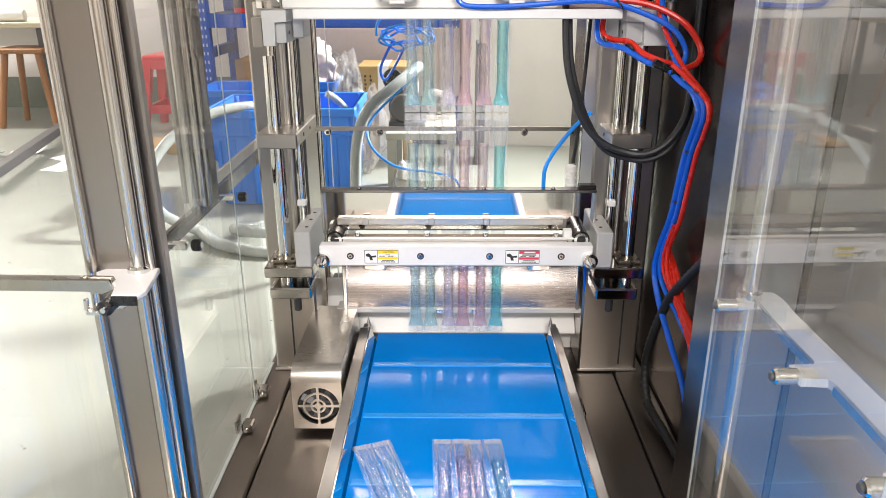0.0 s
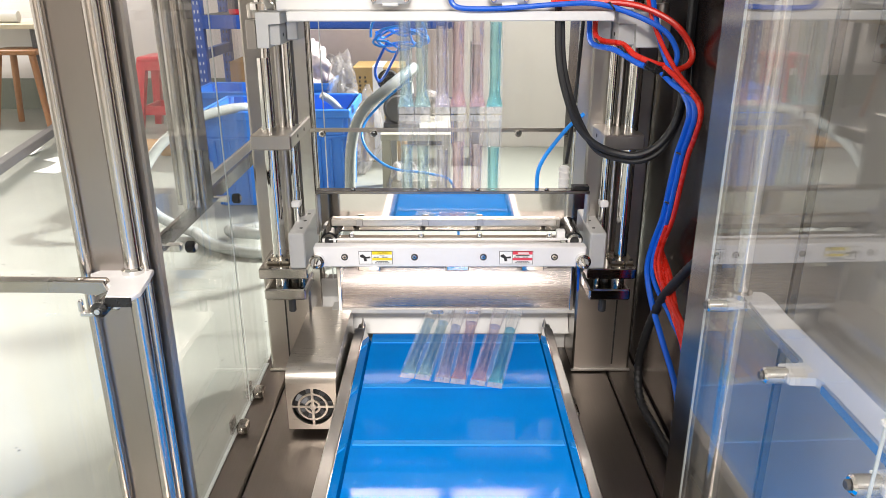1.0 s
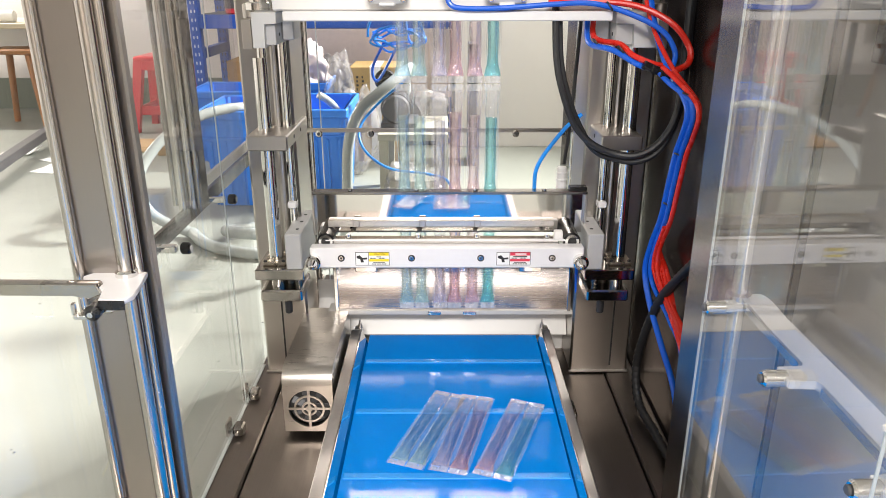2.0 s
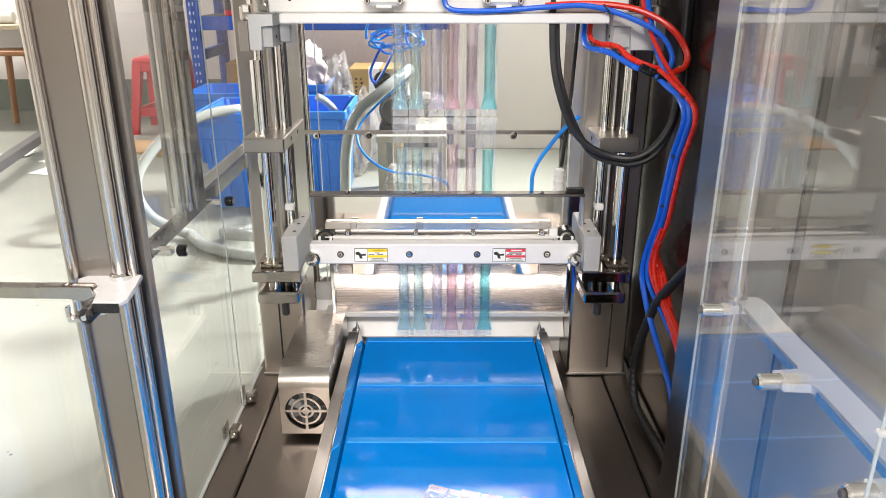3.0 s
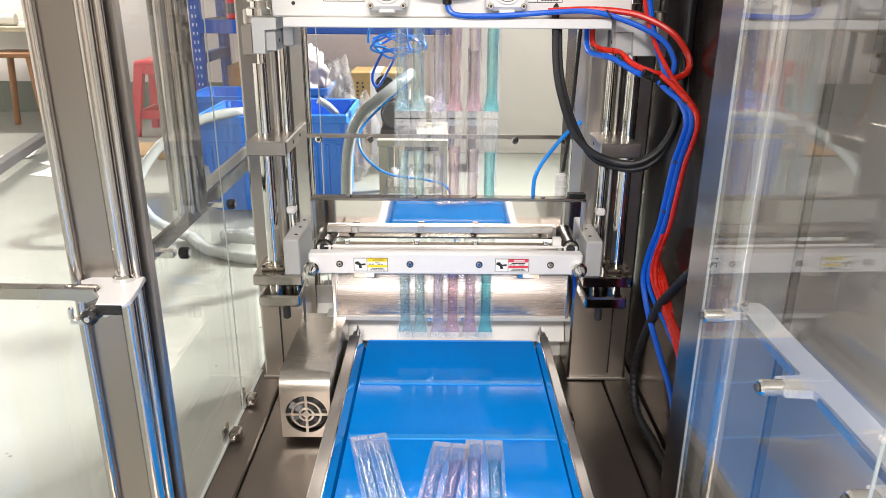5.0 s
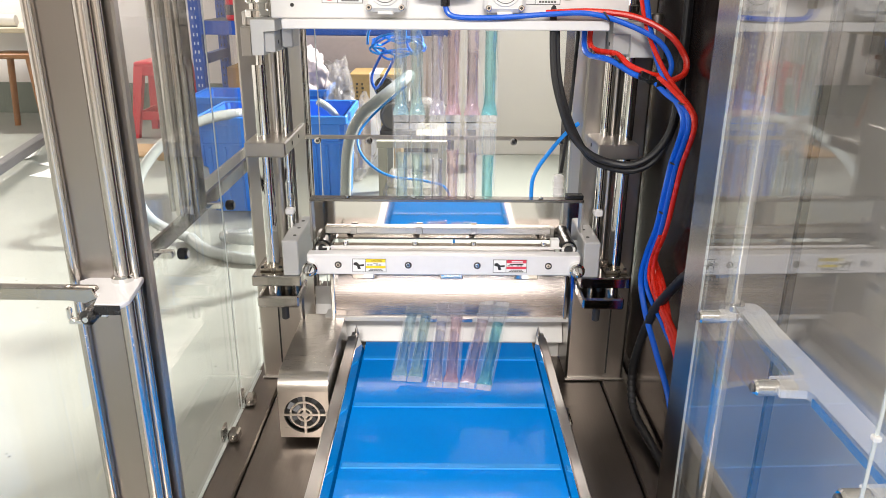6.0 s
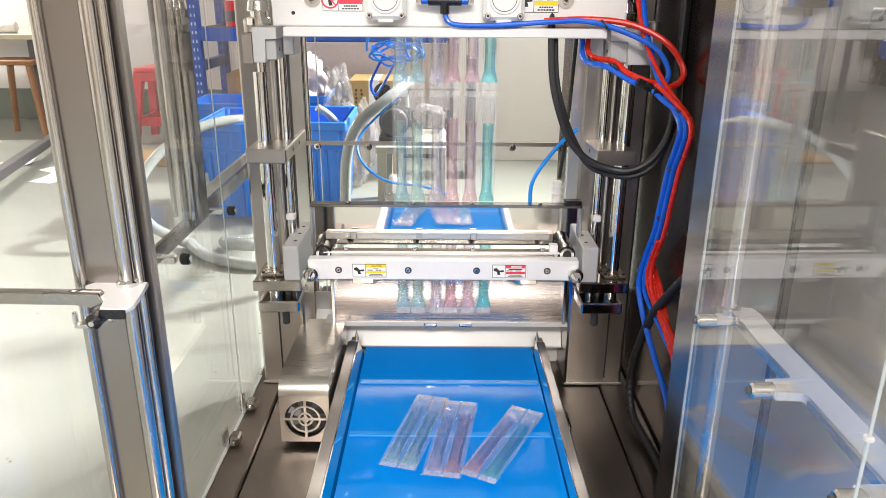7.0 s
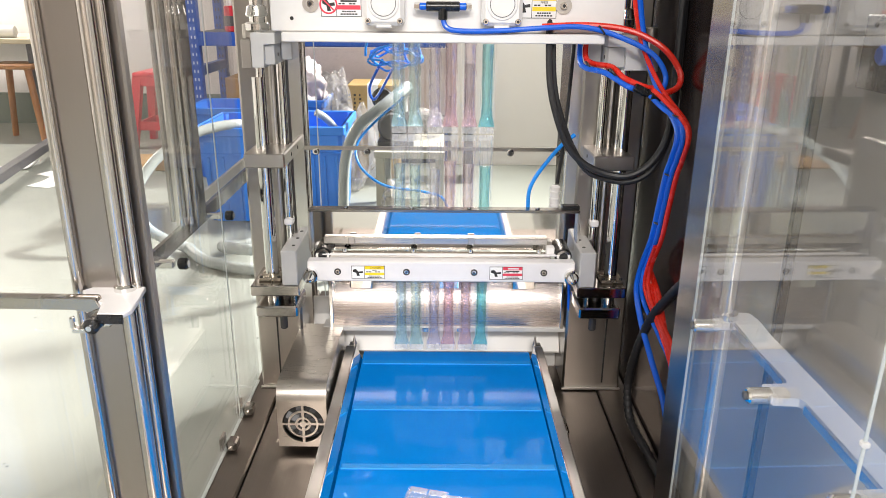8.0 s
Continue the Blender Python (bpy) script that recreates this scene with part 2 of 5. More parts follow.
# strips in these tints paint the light bent by film edges and pleats
STREAK_TINTS = [(0.55, 0.92, 1.0), (0.58, 0.98, 0.92), (0.93, 0.86, 0.98), (1.0, 0.58, 0.66), (1.0, 0.66, 0.76), (0.12, 0.80, 0.88)]
STREAKS = [clear_sheet("tinted_light_streak", (0.97, 0.98, 0.98), 0.28, 1.8, 0.12, tuple(0.35 + 0.65 * v for v in c), 0.6) for c in STREAK_TINTS]
LIQUIDS = [liquid_mat("pale_aqua_liquid", (0.90, 0.975, 1.0), (0.50, 0.89, 1.0)), liquid_mat("pale_mint_liquid", (0.92, 0.99, 0.99), (0.56, 0.94, 0.95)),
           liquid_mat("pale_lilac_liquid", (0.98, 0.97, 1.0), (0.86, 0.78, 0.98)), liquid_mat("pink_liquid", (1.0, 0.91, 0.94), (1.0, 0.62, 0.70)),
           liquid_mat("rose_liquid", (1.0, 0.95, 0.975), (1.0, 0.64, 0.77)), liquid_mat("teal_liquid", (0.70, 0.96, 0.985), (0.22, 0.84, 0.95))]


def floor_mat():
    m, nodes, links, b = mat_nodes("epoxy_floor")
    v = coords(nodes, links, (1, 1, 1))
    wide = noise_tex(nodes, links, v, 0.9, 6)
    base = ramp(nodes, links, wide, [(0.3, (0.245, 0.262, 0.232)), (0.7, (0.295, 0.312, 0.28))])
    vor = nodes.new("ShaderNodeTexVoronoi")
    vor.inputs["Scale"].default_value = 15.0
    links.new(v, vor.inputs["Vector"])
    small = noise_tex(nodes, links, v, 45, 3)
    add = nodes.new("ShaderNodeMath")
    add.operation = "MULTIPLY_ADD"
    links.new(small, add.inputs[0])
    add.inputs[1].default_value = 0.16
    links.new(vor.outputs["Distance"], add.inputs[2])
    spots = ramp(nodes, links, add.outputs[0], [(0.130, (1, 1, 1)), (0.150, (0, 0, 0))])
    mix = nodes.new("ShaderNodeMix")
    mix.data_type = "RGBA"
    links.new(spots, mix.inputs[0])
    links.new(base, mix.inputs[6])
    mix.inputs[7].default_value = (0.07, 0.07, 0.065, 1)
    links.new(mix.outputs[2], b.inputs["Base Color"])
    links.new(ramp(nodes, links, noise_tex(nodes, links, v, 3.0, 6), [(0.3, (0.34,) * 3), (0.75, (0.50,) * 3)]), b.inputs["Roughness"])
    bp = nodes.new("ShaderNodeBump")
    bp.inputs["Strength"].default_value, bp.inputs["Distance"].default_value = 0.05, 0.004
    links.new(noise_tex(nodes, links, v, 8, 4), bp.inputs["Height"])
    links.new(bp.outputs["Normal"], b.inputs["Normal"])
    return m


FLOOR = floor_mat()

# ---- building helpers ----
ORIGIN = {}


def thing(name, label, category, at=(0, 0, 0), group="", kind=""):
    ob = new(name)
    ob.empty_display_size = 0.05
    ob.location = at
    ORIGIN[ob] = Vector(at)
    return tagged(ob, label, category, group, kind)


def finish(bm, name, material, smooth=35):
    me = bpy.data.meshes.new(name)
    bmesh.ops.recalc_face_normals(bm, faces=bm.faces)
    bm.to_mesh(me)
    bm.free()
    me.materials.append(material)
    if smooth:
        for p in me.polygons:
            p.use_smooth = True
        me.set_sharp_from_angle(angle=radians(smooth))
    return me


def part(name, bm, material, parent, label=""):
    """Links a bmesh, given in the world's metres, as one mesh under a thing or a part."""
    at = ORIGIN[parent]
    bmesh.ops.translate(bm, verts=bm.verts, vec=-at)
    ob = new(name, finish(bm, name, material))
    ob.parent = parent
    ORIGIN[ob] = at
    return tagged(ob, label)


def solo(name, bm, material, label, category, at=(0, 0, 0), group="", kind=""):
    """A thing that is one mesh."""
    bmesh.ops.translate(bm, verts=bm.verts, vec=-Vector(at))
    ob = new(name, finish(bm, name, material))
    ob.location = at
    ORIGIN[ob] = Vector(at)
    return tagged(ob, label, category, group, kind)


def box(x0, x1, y0, y1, z0, z1, bevel=0.0015, bm=None):
    bm = bm or bmesh.new()
    made = bmesh.ops.create_cube(bm, size=1)["verts"]
    sx, sy, sz = x1 - x0, y1 - y0, z1 - z0
    for v in made:
        v.co = Vector((x0 + (v.co.x + 0.5) * sx, y0 + (v.co.y + 0.5) * sy, z0 + (v.co.z + 0.5) * sz))
    if bevel:
        edges = {e for v in made for e in v.link_edges}
        bmesh.ops.bevel(bm, geom=list(edges), offset=min(bevel, 0.45 * min(abs(sx), abs(sy), abs(sz))), segments=1 if bevel < 0.008 else 4, affect="EDGES", profile=0.5)
    return bm


def rod(p0, p1, r, seg=20, r2=None, bm=None, bevel=0.0):
    bm = bm or bmesh.new()
    p0, p1 = Vector(p0), Vector(p1)
    d = p1 - p0
    m = Matrix.Translation((p0 + p1) / 2) @ d.to_track_quat("Z", "Y").to_matrix().to_4x4()
    made = bmesh.ops.create_cone(bm, cap_ends=True, segments=seg, radius1=r, radius2=r if r2 is None else r2, depth=d.length, matrix=m)["verts"]
    if bevel:
        caps = [f for f in {f for v in made for f in v.link_faces} if len(f.verts) == seg]
        bmesh.ops.bevel(bm, geom=list({e for f in caps for e in f.edges}), offset=bevel, segments=1, affect="EDGES", profile=0.5)
    return bm


def smooth_line(points, steps=8):
    pts = [Vector(p) for p in points]
    out = []
    for i in range(len(pts) - 1):
        a, b, c, d = pts[max(i - 1, 0)], pts[i], pts[i + 1], pts[min(i + 2, len(pts) - 1)]
        for k in range(steps):
            t = k / steps
            out.append(0.5 * (2 * b + (c - a) * t + (2 * a - 5 * b + 4 * c - d) * t * t + (3 * b - a - 3 * c + d) * t ** 3))
    return out + [pts[-1]]


def hose(points, r, seg=10, steps=8, ribs=0.0, bm=None):
    """A round tube along a smooth line; ribs: height of the rings of a corrugated one."""
    bm = bm or bmesh.new()
    line = smooth_line(points, steps)
    side = None
    rings = []
    for i, p in enumerate(line):
        d = (line[min(i + 1, len(line) - 1)] - line[max(i - 1, 0)]).normalized()
        side = d.orthogonal().normalized() if side is None else (side - d * side.dot(d)).normalized()
        up = d.cross(side)
        rr = r + (ribs if i % 2 else 0.0)
        rings.append([bm.verts.new(p + rr * (math.cos(a) * side + math.sin(a) * up)) for a in [2 * math.pi * k / seg for k in range(seg)]])
    for a, b in zip(rings, rings[1:]):
        for k in range(seg):
            bm.faces.new((a[k], a[(k + 1) % seg], b[(k + 1) % seg], b[k]))
    bm.faces.new(rings[0][::-1])
    bm.faces.new(rings[-1])
    return bm


def flat(points, y0, y1, axis="y", bevel=0.0008):
    """A plate: an outline in the plane across an axis, drawn out along it from y0 to y1."""
    bm = bmesh.new()
    put = {"y": lambda a, b, c: (a, c, b), "x": lambda a, b, c: (c, a, b), "z": lambda a, b, c: (a, b, c)}[axis]
    lo = [bm.verts.new(put(a, b, y0)) for a, b in points]
    hi = [bm.verts.new(put(a, b, y1)) for a, b in points]
    n = len(points)
    bm.faces.new(lo)
    bm.faces.new(hi[::-1])
    for i in range(n):
        bm.faces.new((lo[i], hi[i], hi[(i + 1) % n], lo[(i + 1) % n]))
    if bevel:
        bmesh.ops.bevel(bm, geom=list(bm.edges), offset=bevel, segments=1, affect="EDGES", profile=0.5)
    return bm


def ring(center, r0, r1, y0, y1, seg=28, bm=None):
    """A flat ring or washer that faces along y."""
    bm = bm or bmesh.new()
    cx, cz = center
    loops = []
    for r, y in ((r0, y0), (r1, y0), (r1, y1), (r0, y1)):
        loops.append([bm.verts.new((cx + r * math.cos(a), y, cz + r * math.sin(a))) for a in [2 * math.pi * k / seg for k in range(seg)]])
    for i in range(4):
        a, b = loops[i], loops[(i + 1) % 4]
        for k in range(seg):
            bm.faces.new((a[k], a[(k + 1) % seg], b[(k + 1) % seg], b[k]))
    return bm


def ring_z(center, r0, r1, z0, z1, seg=28):
    """A flat ring that faces upwards."""
    bm = ring((0, 0), r0, r1, -z1, -z0, seg)
    bmesh.ops.transform(bm, verts=bm.verts, matrix=Matrix.Translation((center[0], center[1], 0)) @ Matrix.Rotation(radians(-90), 4, "X"))
    return bm


def bolt(x, y, z, r, parent, axis="y", depth=0.004):
    """A socket-head bolt whose head stands out along -y or +z."""
    d = Vector((0, -1, 0)) if axis == "y" else Vector((0, 0, 1))
    p = Vector((x, y, z))
    head = part("bolt", rod(p - 0.001 * d, p + depth * d, r, 18, bevel=r * 0.15), CHROME, parent, "bright socket-head bolt")
    # a black hexagon on the head paints the shade inside the socket
    part("socket", rod(p + depth * 0.9 * d, p + (depth + 0.0006) * d, r * 0.5, 6), INK, head)
    return head


def writing(text, x, y, z, size, material, parent, name="lettering"):
    data = bpy.data.curves.new("t", "FONT")
    data.body, data.size, data.align_x, data.align_y, data.extrude = text, size, "CENTER", "CENTER", 0.0001
    tmp = new("t", data)
    bpy.context.view_layer.update()
    me = bpy.data.meshes.new_from_object(tmp.evaluated_get(bpy.context.evaluated_depsgraph_get()))
    bpy.data.objects.remove(tmp)
    me.transform(Matrix.Translation(Vector((x, y, z)) - ORIGIN[parent]) @ pose(0, 0, 0, 90))
    me.materials.clear()
    me.materials.append(material)
    ob = new(name, me)
    ob.parent = parent
    ORIGIN[ob] = ORIGIN[parent]
    return ob


def warning_label(x, y, z, w, h, colour, parent, words):
    """A sticker with a pictogram field and a coloured field; it faces -y."""
    s = part("warning_sticker", box(x - w / 2, x + w / 2, y - 0.0006, y, z - h / 2, z + h / 2, 0), WHITE_PRINT, parent, "printed warning sticker")
    f = y - 0.0008
    rim = box(x - w / 2, x + w / 2, f, y, z + h / 2 - 0.0008, z + h / 2, 0)
    for a in (box, ):
        a(x - w / 2, x + w / 2, f, y, z - h / 2, z - h / 2 + 0.0008, 0, rim)
        a(x - w / 2, x - w / 2 + 0.0008, f, y, z - h / 2, z + h / 2, 0, rim)
        a(x + w / 2 - 0.0008, x + w / 2, f, y, z - h / 2, z + h / 2, 0, rim)
        a(x - w * 0.12, x - w * 0.12 + 0.0008, f, y, z - h / 2, z + h / 2, 0, rim)
    part("sticker_border", rim, INK, s)
    x0, x1 = x - w * 0.10, x + w * 0.48
    part("colour_band", box(x0, x1, f - 0.0002, y, z + h * 0.24, z + h * 0.47, 0), colour, s)
    part("colour_band", box(x0, x1, f - 0.0002, y, z - h * 0.20, z - h * 0.02, 0), colour, s)
    cx = (x0 + x1) / 2
    top_ink = INK if colour is YELLOW else WHITE_PRINT
    if words:
        writing(words[0], cx + w * 0.03, f - 0.0005, z + h * 0.355, h * 0.17, top_ink, s)
        writing(words[1], cx, f - 0.0005, z + h * 0.16, h * 0.13, INK, s)
    else:
        part("printed_line", box(cx - w * 0.14, cx + w * 0.18, f - 0.0005, y, z + h * 0.31, z + h * 0.40, 0), top_ink, s)
        part("printed_line", box(cx - w * 0.20, cx + w * 0.20, f - 0.0005, y, z + h * 0.12, z + h * 0.19, 0), INK, s)
    bars = bmesh.new()
    for k, (dz, ln) in enumerate(((0.045, 0.9), (-0.28, 0.6), (-0.39, 0.75))):
        n = 6
        for i in range(n):
            if k == 0 and i % 3 == 2:
                continue
            bx = cx + (i - (n - 1) / 2) * (x1 - x0) * ln / n
            box(bx - (x1 - x0) * ln / n * 0.38, bx + (x1 - x0) * ln / n * 0.38, f - 0.0003, y, z + h * dz - h * 0.03, z + h * dz + h * 0.03, 0, bars)
    part("printed_line", bars, INK, s)
    px = x - w * 0.31
    pic = flat([(px - w * .15, z + h * .20), (px - w * .06, z + h * .26), (px + w * .02, z + h * .06), (px + w * .15, z + h * .10), (px + w * .16, z - h * .04),
                (px + w * .03, z - h * .06), (px + w * .06, z - h * .26), (px - w * .03, z - h * .27), (px - w * .05, z - h * .04), (px - w * .15, z + h * .05)],
               f - 0.0003, y, "y", 0)
    part("pictogram", pic, INK, s)
    if colour is RED_PRINT and w > 0.062:
        part("prohibition_ring", ring((px, z), h * 0.33, h * 0.40, f - 0.0006, y, 28), RED_PRINT, s, "red prohibition ring")
        slash = box(-h * 0.36, h * 0.36, -0.0003, 0.0003, -h * 0.03, h * 0.03, 0)
        bmesh.ops.transform(slash, verts=slash.verts, matrix=Matrix.Translation((px, f - 0.0005, z)) @ Matrix.Rotation(radians(45), 4, "Y"))
        part("prohibition_bar", slash, RED_PRINT, s)
    return s

# ---- room ----
solo("floor", box(-5.5, 4.0, -6.5, 5.2, -0.1, 0.0, 0), FLOOR, "glossy pale grey-green epoxy floor with dark scuffs", "floor", kind="structure")
solo("ceiling", box(-5.5, 4.0, -6.5, 5.2, 2.8, 2.9, 0), WALL, "plain white ceiling", "ceiling", kind="structure")
wn = thing("wall_north", "white painted wall with a green-grey skirting band", "wall", kind="structure")
part("upper_wall", box(-5.5, 4.0, 4.72, 4.9, 0.24, 2.8, 0), WALL, wn)
part("dado", box(-5.5, 4.0, 4.705, 4.9, 0.0, 0.24, 0), DADO, wn, "green-grey painted skirting band")
solo("wall_west", box(-5.6, -5.45, -6.5, 4.7, 0, 2.8, 0), WALL, "white painted wall", "wall", kind="structure")
solo("wall_east", box(3.9, 4.05, -6.5, 4.7, 0, 2.8, 0), WALL, "white painted wall", "wall", kind="structure")
# never in view; its brown is chosen to darken and warm reflections in the steel
solo("wall_south", box(-5.5, 4.0, -6.6, -6.45, 0, 2.8, 0), TAUPE, "unseen taupe wall, coloured to darken reflections in the steel", "wall", kind="structure")
solo("partition", box(0.07, 3.2, 3.28, 3.35, 0.0, 2.6, 0.003), CREAM, "cream partition panel behind the machine", "partition", kind="structure")

# ---- machine frame ----
base = thing("packing_machine_bed", "brushed stainless steel machine bed with a seamed top", "machine base", (0, 0, 0.0))
part("bed_plate", box(-0.3185, 0.3225, -0.95, 0.62, 0.226, 0.243, 0.002), BASE_STEEL, base)
part("bed_rim", box(-0.376, -0.3215, -0.95, 0.62, 0.19, 0.245, 0.003), BASE_STEEL, base)
part("bed_rim", box(0.3255, 0.385, -0.95, 0.62, 0.19, 0.245, 0.003), BASE_STEEL, base)
part("bed_skirt", box(-0.372, 0.38, -0.94, 0.61, 0.05, 0.19, 0.002), BASE_STEEL, base)
for cx in (-0.3, 0.3):
    for cy in (-0.85, 0.5):
        part("foot", rod((cx, cy, 0), (cx, cy, 0.055), 0.03, 20, bevel=0.004), BLACK, base, "black rubber foot")


def machine_post(x0, x1, slot):
    p = thing("machine_post", "upright brushed stainless steel column standing on the bed", "column", ((x0 + x1) / 2, 0.16, 0.245), "machine columns")
    part("column_body", box(x0, x1, 0.10, 0.22, 0.2455, 1.75, 0.004), SATIN, p)
    part("slot", box(slot - 0.0015, slot + 0.0015, 0.0985, 0.11, 0.26, 0.44, 0), INK, p, "dark narrow slot")
    part("foot_weld", box(x0 - 0.002, x1 + 0.002, 0.094, 0.1, 0.2455, 0.2500, 0.001), STEEL, p)
    return p


machine_post(-0.357, -0.268, -0.318)
machine_post(0.253, 0.368, 0.333)


def guide_side(s, cx):
    """Guide shafts and their plates on one column; s: -1 or 1, cx: the shaft's x."""
    g = thing("guide_shaft_set", "polished steel guide shafts with clamped plates on a column", "guide shaft", (cx, 0.045, 0.45), "guide shafts")
    part("shaft", rod((cx, 0.045, 0.44), (cx, 0.045, 0.87), 0.0118, 28), CHROME, g, "bright ground steel shaft")
    part("shaft_neck", rod((cx - s * 0.004, 0.045, 0.87), (cx - s * 0.004, 0.045, 1.1), 0.0075, 24), CHROME, g)
    part("rear_shaft", rod((cx - s * 0.030, 0.082, 0.45), (cx - s * 0.030, 0.082, 1.1), 0.0075, 24), CHROME, g)
    part("rear_shaft", rod((cx - s * 0.014, 0.086, 0.45), (cx - s * 0.014, 0.086, 1.1), 0.006, 20), STEEL, g)
    x0, x1 = sorted((s * 0.262, s * 0.331))
    part("middle_plate", box(x0, x1, 0.0, 0.19, 0.722, 0.747, 0.002), STEEL, g)
    for k in range(2):
        # black discs on the plate's side paint the dark of two holes
        part("side_hole", rod((s * 0.2628, 0.06 + 0.06 * k, 0.735), (s * 0.2614, 0.06 + 0.06 * k, 0.735), 0.0035, 12), INK, g)
    x0, x1 = sorted((s * 0.250, s * 0.338))
    up = part("lower_plate", box(x0, x1, 0.0, 0.1, 0.487, 0.507, 0.002), MIRROR, g)
    part("flange", box(cx - 0.021, cx + 0.021, 0.02, 0.072, 0.507, 0.513, 0.003), BRASS, up, "dull brass-tinted flange")
    for dx in (-0.016, 0.016):
        part("flange_screw", rod((cx + dx, 0.026, 0.513), (cx + dx, 0.026, 0.516), 0.003, 12), INK, up)
    x0, x1 = sorted((s * 0.256, s * 0.331))
    part("bottom_plate", box(x0, x1, 0.0, 0.09, 0.445, 0.467, 0.003), MIRROR, g)
    px = s * 0.286
    part("plunger", rod((px, 0.02, 0.446), (px, 0.02, 0.415), 0.007, 16, bevel=0.002), BLACK, g, "black plunger grip")
    part("shaft_stop", box(cx - s * 0.03 - 0.008, cx - s * 0.03 + 0.008, 0.068, 0.09, 0.60, 0.612, 0.002), ALU, g)
    bx0, bx1 = sorted((s * 0.2515, s * 0.280))
    blk = part("guide_block", box(bx0, bx1, 0.0, 0.145, 0.508, 0.574, 0.002), ALU_BLOCK, g, "matt grey aluminium block")
    for k in range(3):
        part("dowel", rod((s * 0.262, 0.03 + 0.042 * k, 0.5735), (s * 0.262, 0.03 + 0.042 * k, 0.5746), 0.0032, 12), INK, blk)
    return g


guide_side(-1, -0.307)
guide_side(1, 0.317)

# ---- polished deflector, chute and apron behind the jaw ----
defl = thing("deflector_plate", "mirror-polished steel deflector plate above the sealing jaw", "deflector", (0, 0.07, 0.56))
bm = flat([(0.0690, 0.628), (0.0725, 0.628), (0.0735, 0.554), (0.0700, 0.554)], -0.233, 0.252, "x", 0.0004)
part("mirror_face", bm, DEFLECTOR, defl, "mirror-polished face")
part("top_lip", box(-0.238, 0.257, 0.060, 0.082, 0.6285, 0.634, 0.001), DIMMED_STEEL, defl)
part("sensor_stub", box(0.225, 0.256, 0.062, 0.080, 0.6342, 0.642, 0.001), BLACK_GLOSS, defl, "small black sensor")
part("end_cheek", box(-0.2385, -0.2335, 0.056, 0.088, 0.553, 0.6283, 0.001), STEEL, defl)
part("end_cheek", box(0.2525, 0.2575, 0.056, 0.088, 0.553, 0.6283, 0.001), STEEL, defl)
ledge = part("front_ledge", box(-0.212, 0.200, 0.0590, 0.0693, 0.568, 0.580, 0.001), STEEL_X, defl, "pale brushed front ledge")
for bx in (-0.160, -0.040, 0.060):
    part("ledge_block", box(bx - 0.006, bx + 0.006, 0.0545, 0.0588, 0.569, 0.582, 0.001), STEEL, ledge)
for bx in (-0.17, -0.05, 0.055, 0.18):
    part("lip_bolt", rod((bx, 0.068, 0.634), (bx, 0.068, 0.638), 0.0045, 14, bevel=0.001), CHROME, defl)

chute = thing("chute_sheet", "curved mill-finish aluminium chute sheet under the jaw", "chute", (0, 0.16, 0.38))
prof = [(0.118 + 0.05 * (1 - math.cos(a)), 0.375 + 0.12 * a / 1.5) for a in [1.5 * k / 10 for k in range(11)]]
back = [(y + 0.003, z) for y, z in reversed(prof)]
part("curved_sheet", flat(prof + back, -0.208, 0.242, "x", 0), CHUTE, chute)
part("lower_flange", box(-0.23, 0.262, 0.112, 0.150, 0.366, 0.375, 0.001), APRON, chute)
for bx in (-0.02, 0.05):
    part("hook", box(bx - 0.013, bx + 0.013, 0.108, 0.112, 0.366, 0.3745, 0.002), POLISHED, chute)
for bx in (-0.15, 0.02, 0.165):
    part("heater_foot", box(bx - 0.022, bx + 0.022, 0.10, 0.116, 0.462, 0.505, 0.002), POLISHED, chute)
part("end_plate", box(-0.216, -0.2085, 0.112, 0.19, 0.372, 0.5, 0.001), CHROME, chute)
part("end_plate", box(0.2425, 0.25, 0.112, 0.19, 0.372, 0.5, 0.001), CHROME, chute)

apron = thing("rear_apron", "satin steel apron sheet closing the rear of the conveyor space", "apron", (0, 0.2, 0.245))
part("apron_sheet", box(-0.262, 0.2525, 0.196, 0.201, 0.2455, 0.405, 0.001), APRON, apron)
part("apron_slope", flat([(0.1955, 0.366), (0.1955, 0.363), (0.1520, 0.300), (0.1515, 0.303)], -0.261, 0.252, "x", 0), APRON, apron, "sloping satin steel sheet")

# ---- moving sealing jaw ----
jaw = thing("sealing_jaw", "white aluminium sealing jaw bar with warning stickers", "sealing jaw", (0.004, 0.0, 0.51))
front = part("front_bar", box(-0.237, 0.246, 0.0, 0.024, 0.511, 0.549, 0.002), ALU, jaw, "white anodised front bar")
for bx in (-0.182, -0.058, 0.064, 0.190):
    part("bolt_ring", ring((bx, 0.530), 0.0042, 0.0062, -0.0012, 0.001, 20), INK, front)
    bolt(bx, 0.0, 0.530, 0.0042, front, depth=0.0018)
warning_label(-0.127, 0.0, 0.529, 0.060, 0.025, YELLOW, front, ("CAUTION", "PRESS"))
warning_label(0.122, 0.0, 0.529, 0.060, 0.025, RED_PRINT, front, None)
for kx in (-0.231, 0.240):
    k = part("end_knob", rod((kx, -0.012, 0.524), (kx, 0.002, 0.524), 0.0135, 24, bevel=0.002), CHROME, jaw, "bright acorn nut")
    part("nut_dome", rod((kx, -0.030, 0.523), (kx, -0.012, 0.524), 0.0045, 20, 0.0095, bevel=0.002), CHROME, k)
part("jaw_block", box(-0.20, 0.205, 0.0242, 0.058, 0.513, 0.552, 0.002), POLISHED, jaw, "bright steel sealing block")
